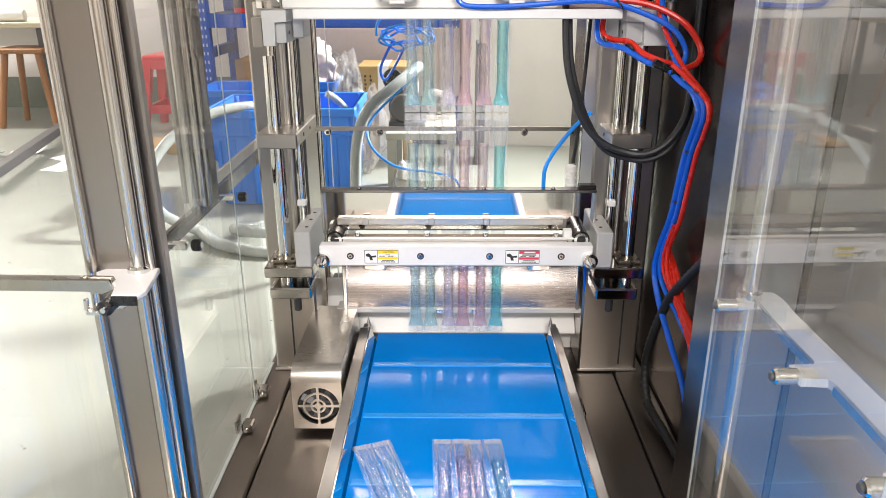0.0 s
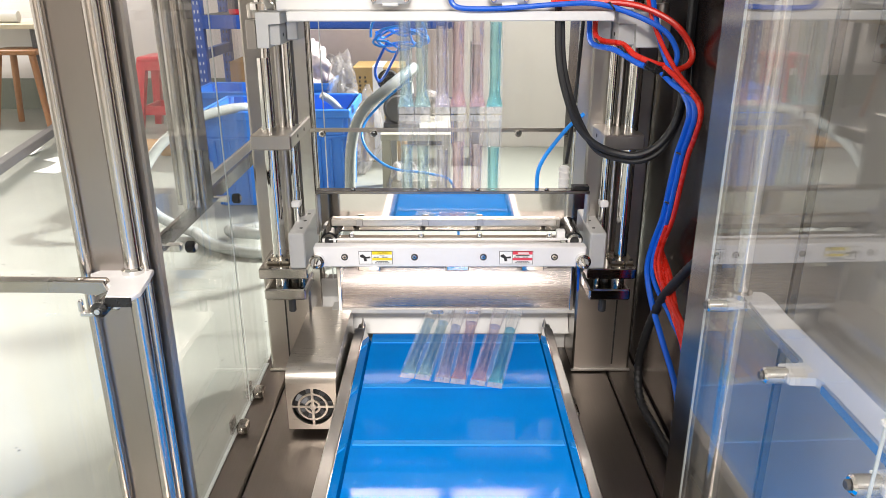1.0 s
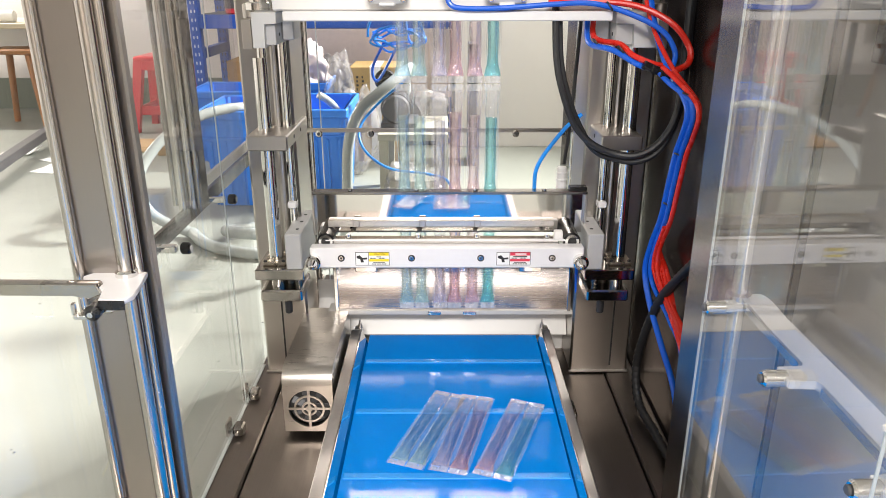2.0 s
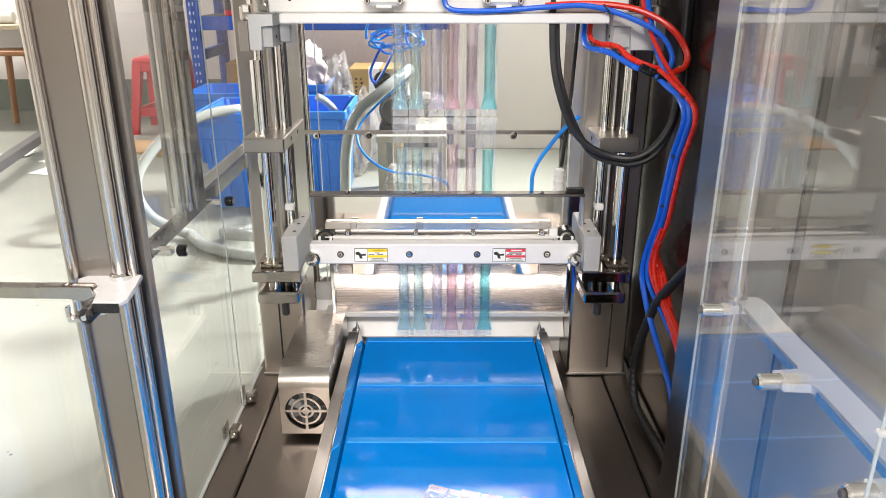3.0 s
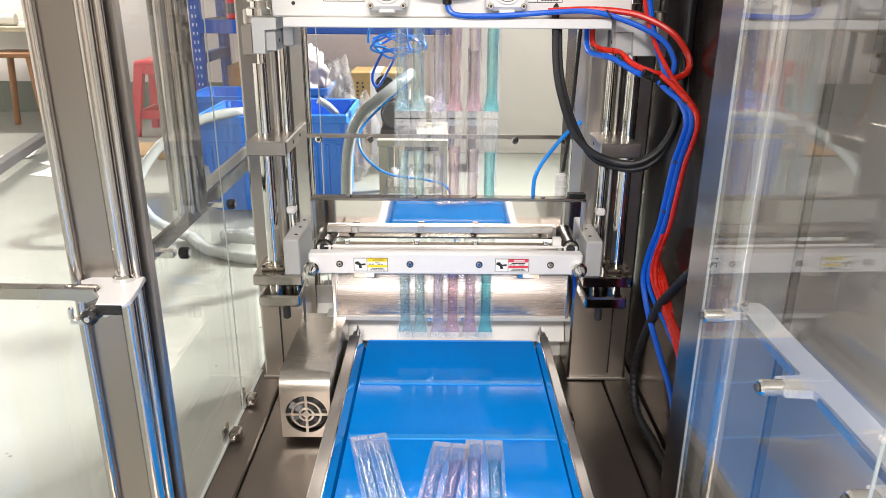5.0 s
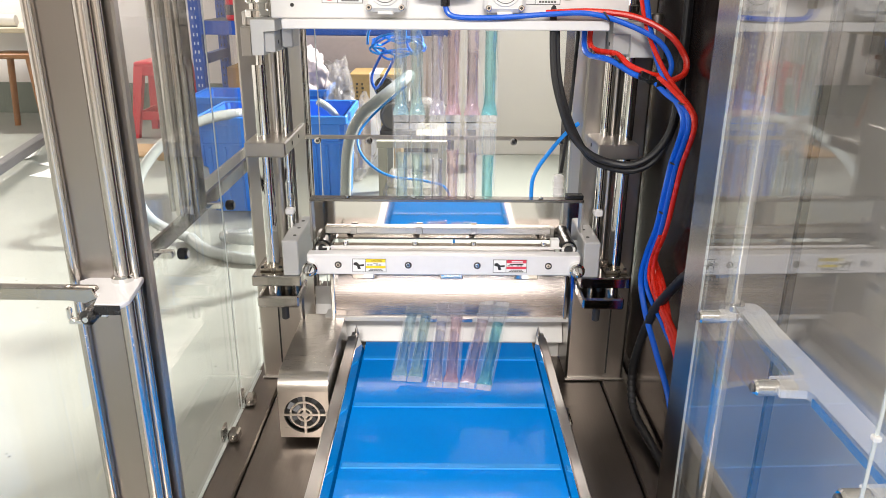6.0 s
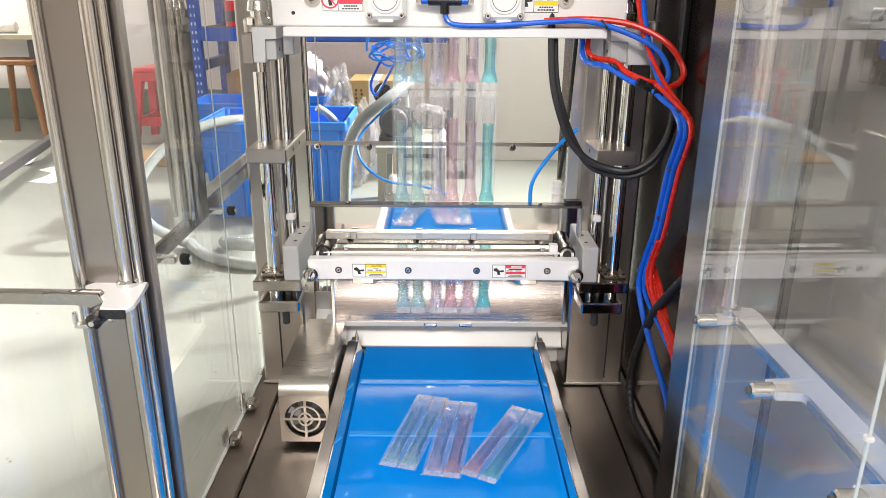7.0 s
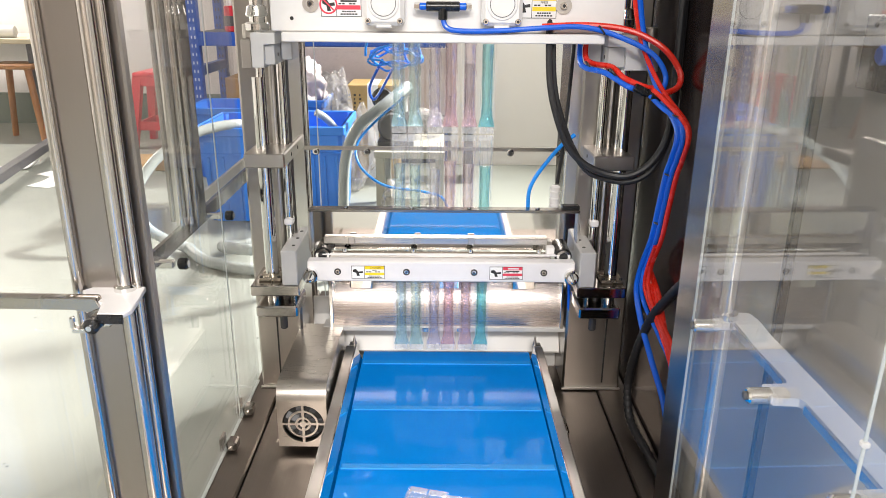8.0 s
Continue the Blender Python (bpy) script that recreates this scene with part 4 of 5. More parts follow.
sheet = box(0.300, 0.305, -1.02, -0.430, 0.26, 1.45, 0)
bmesh.ops.transform(sheet, verts=sheet.verts, matrix=LEANING)
part("acrylic_sheet", sheet, ACRYLIC, guard, "clear acrylic sheet")
part("acrylic_rim", box(0.3012, 0.3034, -0.430, -0.4285, 0.26, 1.45, 0), ACRYLIC_EDGE, guard, "bright cut edge of the acrylic")
part("pole", rod((0.3255, -0.462, 0.24), (0.3255, -0.462, 1.45), 0.0085, 24), CHROME, guard, "bright round steel pole")
bar_line = [(0.337, -0.446), (0.3575, -0.449), (0.360, -0.456), (0.361, -0.470), (0.3585, -0.508), (0.3585, -1.02), (0.332, -1.02), (0.332, -0.790), (0.305, -0.790), (0.305, -0.768),
            (0.332, -0.768), (0.332, -0.646), (0.329, -0.638), (0.305, -0.638), (0.305, -0.612), (0.329, -0.612), (0.332, -0.606), (0.330, -0.535), (0.333, -0.474), (0.305, -0.480), (0.305, -0.466), (0.331, -0.458)]
part("guard_bar", flat(bar_line, 0.6515, 0.660, "z", 0.0008), ALU, guard, "flat satin bar with three tabs")
for y0, y1 in ((-0.604, -0.476), (-0.766, -0.648), (-1.02, -0.792)):
    part("bar_edge", box(0.3285, 0.3298 if y0 == -0.604 else 0.3315, y0, y1, 0.650, 0.6585, 0), POLISHED, guard, "polished cut edge of the bar")
for ky in (-0.473, -0.625, -0.779):
    kb = part("knob", rod((0.286, ky, 0.655), (0.309, ky, 0.655), 0.0078, 22, bevel=0.002), CHROME, guard, "round chrome fixing knob")
    part("knob_screw", rod((0.2830, ky, 0.655), (0.2862, ky, 0.655), 0.0042, 14, bevel=0.001), GREY_METAL, kb)
part("pole_collar", ring_z((0.3255, -0.462), 0.009, 0.0135, 0.652, 0.667), CHROME, guard)
g2 = thing("acrylic_flap", "narrow clear acrylic flap with a pale hinge", "flap", (0.30, -0.83, 0.5))
part("flap_sheet", box(0.283, 0.288, -1.05, -0.803, 0.56, 1.2, 0), ACRYLIC_SIDE, g2)
part("flap_rim", box(0.2845, 0.2870, -0.803, -0.8015, 0.56, 1.2, 0.0003), ACRYLIC_EDGE, g2)
part("flap_hinge", box(0.2828, 0.2884, -0.8055, -0.7995, 0.720, 0.7245, 0.001), WHITE, g2)

# ---- guard on the west side ----
wg = thing("acrylic_guard", "clear acrylic side guard clipped to the bed", "acrylic guard", (-0.371, -0.3, 0.245))
part("acrylic_sheet", box(-0.3735, -0.3685, -1.0, -0.022, 0.247, 1.45, 0), ACRYLIC_SIDE, wg, "clear acrylic sheet")
part("acrylic_rim", box(-0.3722, -0.3702, -0.022, -0.0205, 0.247, 1.45, 0), ACRYLIC_EDGE, wg, "bright cut edge of the acrylic")
part("acrylic_foot", box(-0.3737, -0.3683, -1.0, -0.022, 0.2452, 0.2472, 0), ACRYLIC_EDGE, wg)
wf = thing("acrylic_guard", "clear acrylic guard strip beside the column", "acrylic guard", (-0.371, 0.05, 0.245))
part("acrylic_sheet", box(-0.3735, -0.3685, -0.016, 0.125, 0.247, 1.45, 0), ACRYLIC_SIDE, wf, "clear acrylic sheet")
part("acrylic_foot", box(-0.3737, -0.3683, -0.016, 0.125, 0.2452, 0.2472, 0), ACRYLIC_EDGE, wf)
for cy in (-0.115, 0.0):
    c = thing("panel_clip", "small steel clip holding the acrylic to the bed", "clip", (-0.362, cy, 0.245), "panel clips")
    part("clip_body", box(-0.3680, -0.350, cy - 0.013, cy + 0.013, 0.2455, 0.264, 0.003), DIMMED_STEEL, c)
    part("clip_back", box(-0.379, -0.3742, cy - 0.013, cy + 0.013, 0.2455, 0.272, 0.001), DIMMED_STEEL, c)
    part("clip_screw", rod((-0.360, cy - 0.016, 0.254), (-0.360, cy - 0.012, 0.254), 0.0035, 12), CHROME, c)

gf = thing("safety_fence", "stainless guard frame with polished poles and a cross bar", "safety fence", (-0.40, -0.1, 0.0))
part("cross_bar", box(-0.412, -0.404, -0.37, 0.56, 0.628, 0.654, 0.001), DARK_STEEL, gf)
for ky in (-0.245, -0.005):
    arm = part("knob_arm", box(-0.404, -0.3740, ky - 0.006, ky + 0.006, 0.634, 0.645, 0.002), CHROME, gf)
    k = part("knob", rod((-0.3682, ky, 0.640), (-0.355, ky, 0.640), 0.0085, 20, bevel=0.002), BLACK_GLOSS, arm, "black knob with a bright screw")
    part("knob_cap", rod((-0.3555, ky, 0.640), (-0.354, ky, 0.640), 0.005, 16), CHROME, k)
for px, py, r in ((-0.4205, -0.105, 0.0050), (-0.4085, -0.108, 0.0075), (-0.395, -0.10, 0.009), (-0.3815, -0.108, 0.0045)):
    part("rear_pole", rod((px, py, 0.654 if r > 0.006 else 0.66), (px, py, 1.5), r, 22), MIRROR if r > 0.0052 else DIMMED_STEEL, gf)
part("rear_plate", box(-0.421, -0.382, -0.099, -0.06, 0.655, 1.5, 0.002), DARK_STEEL, gf)
part("upper_bar", box(-0.45, -0.444, 0.10, 0.56, 0.626, 0.648, 0.001), STEEL, gf)

fp = thing("front_column", "brushed steel front guard column between two polished poles", "column", (-0.32, -0.55, 0.0))
part("column_body", box(-0.352, -0.3125, -0.548, -0.505, 0.0, 1.6, 0.0015), BRONZED, fp)
part("pole", rod((-0.3535, -0.552, 0.0), (-0.3535, -0.552, 1.6), 0.0052, 24), SATIN_POLE, fp, "thin polished pole")
part("pole", rod((-0.307, -0.553, 0.0), (-0.307, -0.553, 1.6), 0.0075, 24), SATIN_POLE, fp, "polished pole")
part("pole", rod((-0.2975, -0.546, 0.0), (-0.2975, -0.546, 1.6), 0.0045, 24), SATIN_POLE, fp, "polished pole")
part("inner_strip", box(-0.3065, -0.2875, -0.535, -0.522, 0.0, 1.6, 0.002), BRONZED, fp, "brown-tinted polished inner strip")
hg = thing("door_hinge_bracket", "polished steel hinge bracket with a bar and a black knob", "hinge bracket", (-0.32, -0.56, 0.70))
part("flat_bar", flat([(-0.62, 0.7215), (-0.345, 0.7205), (-0.330, 0.716), (-0.318, 0.721), (-0.322, 0.731), (-0.62, 0.735)], -0.586, -0.574, "y", 0.001), MIRROR, hg)
part("bracket_plate", flat([(-0.348, -0.556), (-0.336, -0.580), (-0.315, -0.584), (-0.310, -0.610), (-0.287, -0.611), (-0.282, -0.600), (-0.286, -0.572), (-0.290, -0.545), (-0.340, -0.545)], 0.722, 0.727, "z", 0.0008), ALU, hg)
# black stands for the dark that this polished flange mirrors
part("front_flange", box(-0.309, -0.286, -0.6135, -0.6108, 0.7175, 0.7265, 0.0006), BLACK_GLOSS, hg, "front flange of the bracket, black in place of its dark reflections")
part("pole_clamp", rod((-0.307, -0.553, 0.714), (-0.307, -0.553, 0.733), 0.0105, 24, bevel=0.002), CHROME, hg)
arm = part("knob_arm", box(-0.320, -0.300, -0.607, -0.592, 0.711, 0.7215, 0.002), CHROME, hg)
k = part("knob", rod((-0.314, -0.620, 0.7165), (-0.314, -0.606, 0.7165), 0.0074, 22, bevel=0.003), BLACK_GLOSS, arm, "black knob with a bright screw")
part("knob_cap", rod((-0.314, -0.6215, 0.7165), (-0.314, -0.6195, 0.7165), 0.0026, 14), CHROME, k)
part("lower_clip", flat([(-0.360, -0.566), (-0.342, -0.566), (-0.340, -0.560), (-0.348, -0.556), (-0.362, -0.559)], 0.685, 0.690, "z", 0.001), CHROME, hg)
part("lower_clip_ear", box(-0.361, -0.357, -0.566, -0.560, 0.690, 0.702, 0.001), CHROME, hg)

# ---- guard rail behind the film ----
bg = thing("rear_guard_rail", "slim polished rail and poles behind the film lanes", "rail", (0, 0.565, 0.0))
part("rail_bar", box(-0.335, 0.335, 0.562, 0.568, 0.640, 0.650, 0.001), STEEL, bg)
for px, r in ((-0.336, 0.0085), (-0.324, 0.0045), (0.318, 0.0065), (0.334, 0.0045)):
    part("pole", rod((px, 0.572, 0.245), (px, 0.572, 1.6), r, 20), CHROME, bg)
for px in (-0.303, -0.178, 0.174, 0.29):
    kb = part("knob", rod((px, 0.553, 0.638), (px, 0.5615, 0.638), 0.0085, 18, bevel=0.002), CHROME, bg)
    part("knob_cap", rod((px, 0.5505, 0.638), (px, 0.553, 0.638), 0.004, 12), GREY_METAL, kb)
rg = thing("acrylic_guard", "clear acrylic rear guard sheet behind the film", "acrylic guard", (0, 0.578, 0.245))
part("acrylic_sheet", box(-0.30, 0.312, 0.5795, 0.5845, 0.2455, 1.5, 0), ACRYLIC_SIDE, rg, "clear acrylic sheet")
part("acrylic_rim", box(-0.302, -0.300, 0.5793, 0.5847, 0.2455, 1.5, 0), ACRYLIC_EDGE, rg)
part("acrylic_rim", box(0.312, 0.314, 0.5793, 0.5847, 0.2455, 1.5, 0), ACRYLIC_EDGE, rg)

# ---- background things ----


def red_stool(x, y):
    s = thing("plastic_stool", "red moulded plastic stool on the workshop floor", "stool", (x, y, 0))
    h, w = 0.50, 0.15
    part("seat", box(x - w, x + w, y - w, y + w, h - 0.035, h, 0.02), RED_PLASTIC, s)
    for sx in (-1, 1):
        for sy in (-1, 1):
            bm = bmesh.new()
            lo = [bm.verts.new((x + sx * (w + 0.025) + a * 0.022, y + sy * (w + 0.025) + b * 0.022, 0)) for a, b in ((-1, -1), (1, -1), (1, 1), (-1, 1))]
            hi = [bm.verts.new((x + sx * (w - 0.032) + a * 0.030, y + sy * (w - 0.032) + b * 0.030, h - 0.03)) for a, b in ((-1, -1), (1, -1), (1, 1), (-1, 1))]
            bm.faces.new(lo), bm.faces.new(hi)
            for i in range(4):
                bm.faces.new((lo[i], lo[(i + 1) % 4], hi[(i + 1) % 4], hi[i]))
            part("leg", bm, RED_PLASTIC, s)
    for sy in (-1, 1):
        part("apron", box(x - w, x + w, y + sy * (w - 0.012) - 0.008, y + sy * (w - 0.012) + 0.008, 0.115, 0.175, 0.004), RED_PLASTIC, s)
        part("upper_apron", box(x - w + 0.03, x + w - 0.03, y + sy * (w - 0.01) - 0.006, y + sy * (w - 0.01) + 0.006, 0.41, 0.47, 0.004), RED_PLASTIC, s)
    for sx in (-1, 1):
        part("apron", box(x + sx * (w - 0.012) - 0.008, x + sx * (w - 0.012) + 0.008, y - w, y + w, 0.115, 0.175, 0.004), RED_PLASTIC, s)
    return s


red_stool(-1.90, 3.90)


def wood_stool(x, y):
    s = thing("wooden_stool", "round-cornered brown wooden stool beside the table", "stool", (x, y, 0))
    part("seat", box(x - 0.17, x + 0.17, y - 0.14, y + 0.14, 0.50, 0.535, 0.012), WOOD, s)
    for sx in (-1, 1):
        for sy in (-1, 1):
            part("leg", rod((x + sx * 0.19, y + sy * 0.16, 0), (x + sx * 0.115, y + sy * 0.09, 0.50), 0.021, 12, 0.024), WOOD, s)
    return s


wood_stool(-2.93, 4.0)
tbl = thing("work_table", "pale laminate work table against the wall", "table", (-3.2, 4.25, 0))
part("tabletop", box(-4.2, -2.72, 3.92, 4.62, 0.665, 0.70, 0.004), TABLE_TOP, tbl)
for lx in (-4.1, -2.82):
    for ly in (4.0, 4.55):
        part("leg", box(lx - 0.02, lx + 0.02, ly - 0.02, ly + 0.02, 0, 0.665, 0.002), GREY_METAL, tbl)
part("drawer_panel", box(-4.05, -2.86, 4.45, 4.47, 0.50, 0.665, 0.002), WHITE, tbl)
solo("paper_roll", rod((-3.12, 4.02, 0.74), (-2.93, 4.05, 0.74), 0.04, 24, bevel=0.004), PAPER, "white paper roll lying on the table", "paper roll", (-3.02, 4.03, 0.70))
lb = thing("floor_frame", "dark steel frame bar lying low over the floor", "frame", (-2.4, 2.9, 0))
part("bar", box(-0.03, 0.03, -0.65, 0.75, 0.05, 0.10, 0.004), GREY_METAL, lb)
lb.children[-1].data.transform(Matrix.Translation(ORIGIN[lb]))
lb.children[-1].data.transform(Matrix.Translation((0, 0, 0)) @ Matrix.Rotation(radians(12), 4, "Z"))
for fy in (-0.6, 0.7):
    part("foot", rod((-2.4 - 0.2 * fy, 2.9 + fy, 0), (-2.4 - 0.2 * fy, 2.9 + fy, 0.055), 0.02, 14), BLACK, lb)
for i, (px, py, rz) in enumerate(((-2.53, 3.1, 20), (-2.22, 3.0, 60), (-2.75, 3.0, -30), (-2.15, 2.75, 75))):
    sheet = box(-0.11, 0.11, -0.07, 0.07, 0.0, 0.002, 0)
    bmesh.ops.subdivide_edges(sheet, edges=list(sheet.edges), cuts=3, use_grid_fill=True)
    for v in sheet.verts:
        v.co.z += 0.03 * max(0, v.co.x / 0.11) ** 2
    ob = solo("paper_sheet", sheet, PAPER, "loose white paper scrap on the floor", "paper", (0, 0, 0), "floor papers")
    ob.matrix_basis = pose(px, py, 0.001, 0, 0, rz)

rack = thing("storage_rack", "blue perforated steel storage rack with loaded shelves", "rack", (-1.2, 3.6, 0))
POSTS = ((-1.49, 3.40), (-1.49, 3.95), (0.02, 3.40), (0.02, 3.95))
for px, py in POSTS:
    p = part("upright", box(px - 0.03, px + 0.03, py - 0.03, py + 0.03, 0, 2.0, 0.003), RACK_BLUE, rack, "perforated blue upright")
    holes = bmesh.new()
    for k in range(38):
        box(px - 0.014, px - 0.007, py - 0.0318, py - 0.0295, 0.04 + k * 0.05, 0.058 + k * 0.05, 0, holes)
        box(px + 0.007, px + 0.014, py - 0.0318, py - 0.0295, 0.04 + k * 0.05, 0.058 + k * 0.05, 0, holes)
    part("hole_row", holes, WHITE_PRINT if py < 3.5 else INK, p)
for z in (0.74, 1.35):
    part("beam", box(-1.5, 0.02, 3.372, 3.41, z - 0.04, z + 0.04, 0.003), RACK_BLUE, rack)
    part("beam", box(-1.5, 0.02, 3.94, 3.98, z - 0.04, z + 0.04, 0.003), RACK_BLUE, rack)
    part("deck", box(-1.5, 0.02, 3.41, 3.94, z + 0.022, z + 0.036, 0.002), GREY_METAL, rack)
for z in (0.55,):
    part("side_beam", box(-1.50, -1.46, 3.43, 3.92, z - 0.03, z + 0.03, 0.003), RACK_BLUE, rack)
for i in range(9):
    bx = -1.30 + 0.14 * i
    b_ = thing("spray_bottle", "clear plastic bottle with a printed label on the rack", "bottle", (bx, 3.52, 0.776), "rack bottles")
    part("bottle_body", rod((bx, 3.52, 0.776), (bx, 3.52, 0.93), 0.036, 20, 0.034, bevel=0.008), PAPER if i % 3 else RED_PLASTIC, b_)
    part("bottle_label", rod((bx, 3.52, 0.81), (bx, 3.52, 0.87), 0.0368, 20), WHITE_PRINT if i % 2 else GREY_METAL, b_)
    part("bottle_cap", rod((bx, 3.52, 0.93), (bx, 3.52, 0.965), 0.015, 14), WHITE, b_)
bk = thing("purple_grey_board", "grey-mauve board standing against the rack", "board", (-0.6, 3.35, 0.0))
part("board", box(-1.10, 0.05, 3.335, 3.36, 0.30, 0.70, 0.002), surface("mauve_grey_board", (0.50, 0.435, 0.43), 0.5), bk)
part("board_foot", box(-1.08, 0.03, 3.33, 3.365, 0.0, 0.30, 0.002), GREY_METAL, bk)


def bin_box(name, x, y, z, w, d, h, label, turn=0.0):
    """An open tapered bin with a folded rim and ribs."""
    b = thing(name, label, "bin", (x, y, z), "blue bins")
    bm = bmesh.new()
    def loop(f, zz, inset=0.0):
        ww, dd = w / 2 * f - inset, d / 2 * f - inset
        return [bm.verts.new((x + sx * ww, y + sy * dd, z + zz)) for sx, sy in ((-1, -1), (1, -1), (1, 1), (-1, 1))]
    rings = [loop(0.84, 0.004), loop(1.0, h), loop(1.0, h, 0.006), loop(0.84, 0.01, 0.006)]
    for a, c in zip(rings, rings[1:]):
        for i in range(4):
            bm.faces.new((a[i], a[(i + 1) % 4], c[(i + 1) % 4], c[i]))
    bm.faces.new(rings[0][::-1]), bm.faces.new(rings[3])
    bmesh.ops.bevel(bm, geom=[e for e in bm.edges if abs(e.verts[0].co.z - e.verts[1].co.z) > h * 0.5], offset=0.02, segments=3, affect="EDGES")
    part("tub", bm, BIN_BLUE, b)
    rim = bmesh.new()
    t = 0.014
    box(x - w / 2 - t, x + w / 2 + t, y - d / 2 - t, y - d / 2, z + h - 0.035, z + h + 0.004, 0.004, rim)
    box(x - w / 2 - t, x + w / 2 + t, y + d / 2, y + d / 2 + t, z + h - 0.035, z + h + 0.004, 0.004, rim)
    box(x - w / 2 - t, x - w / 2, y - d / 2, y + d / 2, z + h - 0.035, z + h + 0.004, 0.004, rim)
    box(x + w / 2, x + w / 2 + t, y - d / 2, y + d / 2, z + h - 0.035, z + h + 0.004, 0.004, rim)
    part("rim", rim, BIN_BLUE, b)
    part("mid_rib", box(x - w * 0.49, x + w * 0.49, y - d * 0.485 - 0.004, y - d * 0.47, z + h * 0.72, z + h * 0.74, 0.002), BIN_BLUE, b)
    for k in range(-2, 3):
        rb = box(x + k * w * 0.19 - 0.006, x + k * w * 0.19 + 0.006, y - d * 0.425 - 0.006, y - d * 0.425 + 0.004, z + 0.01, z + h * 0.7, 0.002)
        for v in rb.verts:
            v.co.y -= (v.co.z - z) / h * d * 0.08
        part("rib", rb, BIN_BLUE, b)
    return b


bin_box("storage_bin", -0.905, 2.22, 0.0, 0.34, 0.44, 0.44, "large blue plastic storage bin on the floor")
bin_box("storage_bin", -0.575, 2.28, 0.0, 0.27, 0.46, 0.44, "tall blue plastic storage bin on the floor")
bin_box("storage_bin", -1.21, 3.05, 0.0, 0.38, 0.38, 0.40, "blue plastic storage bin behind the others")
bin_box("storage_bin", -0.80, 2.95, 0.0, 0.34, 0.40, 0.46, "blue plastic storage bin heaped with bags")
# the narrow dark grey slab is added only to make the dark strip behind the film
for x, y, w, d, h, m_, lab in ((-1.18, 3.62, 0.34, 0.3, 0.50, CARD, "brown corrugated carton under the rack"), (-1.72, 3.30, 0.62, 0.34, 0.015, CARD, "flattened brown carton on the floor"),
                               (-0.375, 3.05, 0.28, 0.3, 0.53, CARD_YELLOW, "yellow printed carton standing behind the film"), (0.160, 2.9, 0.05, 0.2, 0.66, GREY_METAL, "dark grey slab added as the dark strip behind the film"),
                               (-1.52, 3.15, 0.34, 0.20, 0.07, CARD, "flat brown carton beside the bins")):
    c = thing("carton", lab, "box", (x, y, 0), "cartons")
    part("carton_body", box(x - w / 2, x + w / 2, y - d / 2, y + d / 2, 0.0, h, 0.004), m_, c)
    if m_ is not GREY_METAL:
        part("packing_tape", box(x - 0.03, x + 0.03, y - d / 2 - 0.001, y + d / 2 + 0.001, 0.004, h + 0.001, 0), WHITE_PRINT if m_ is CARD_YELLOW else CARD_YELLOW, c)
    if m_ is CARD_YELLOW:
        pr = bmesh.new()
        for k in range(3):
            for n in range(6):
                zt = h - 0.05 - 0.022 * n
                box(x - 0.135 + 0.03 * k, x - 0.135 + 0.03 * k + 0.008 + 0.004 * ((n + k) % 2), y - d / 2 - 0.002, y - d / 2, zt - 0.012, zt, 0, pr)
        part("printing", pr, INK, c)


def crumpled(name, x, y, z, sx, sy, sz, material, label, seed):
    bm = bmesh.new()
    bmesh.ops.create_icosphere(bm, subdivisions=5, radius=1)
    off = Vector((seed * 7.3, seed * 3.1, seed * 5.7))
    for v in bm.verts:
        n = noise.noise(v.co * 1.3 + off) * 0.35 + abs(noise.noise(v.co * 2.6 + off)) * 0.30 + noise.noise(v.co * 5 + off) * 0.04 - abs(noise.noise(Vector((v.co.x * 3, v.co.y * 3, v.co.z)) + off)) * 0.16 + abs(noise.noise(v.co * 8 + off)) * 0.03
        v.co *= 0.82 + n
        v.co = Vector((x + v.co.x * sx, y + v.co.y * sy, max(z, z + sz * 0.85 + v.co.z * sz)))
    ob = solo(name, bm, material, label, "bag", (x, y, z), "plastic bags")
    ob.data.set_sharp_from_angle(angle=radians(80))
    return ob


crumpled("plastic_bag", -0.745, 2.92, 0.38, 0.13, 0.13, 0.16, BAG_WHITE, "crumpled white plastic bag heaped in a blue bin", 1)
crumpled("plastic_bag", -0.555, 2.78, 0.0, 0.10, 0.10, 0.34, BAG_CLEAR, "clear crumpled plastic bag standing on the floor", 2)
crumpled("plastic_bag", -0.44, 2.62, 0.0, 0.11, 0.11, 0.27, BAG_CLEAR, "clear crumpled plastic bag standing on the floor", 3)
crumpled("plastic_bag", -0.06, 2.35, 0.346, 0.08, 0.07, 0.08, BAG_CLEAR, "clear plastic bag behind the film lanes", 4)
crumpled("plastic_bag", -0.16, 1.95, 0.0, 0.12, 0.12, 0.14, BAG_CLEAR, "clear plastic bag under the small table", 5)
crumpled("dark_bag", -0.64, 3.17, 0.33, 0.12, 0.10, 0.13, surface("grey_bag", (0.16, 0.15, 0.15), 0.5), "dark grey crumpled bag under the rack shelf", 6)

st = thing("small_stand", "ivory painted steel stand behind the machine", "stand", (-0.02, 2.0, 0))
part("top_rail", box(-0.29, 0.02, 1.98, 2.02, 0.315, 0.345, 0.002), IVORY, st)
for lx in (-0.265, 0.0):
    for ly in (2.0, 2.4):
        part("leg", box(lx - 0.02, lx + 0.02, ly - 0.018, ly + 0.018, 0, 0.315, 0.002), IVORY, st)
part("top_board", box(-0.29, 0.02, 2.02, 2.43, 0.320, 0.345, 0.002), IVORY, st)
part("lower_rail", box(-0.245, -0.02, 1.99, 2.01, 0.10, 0.13, 0.002), IVORY, st)
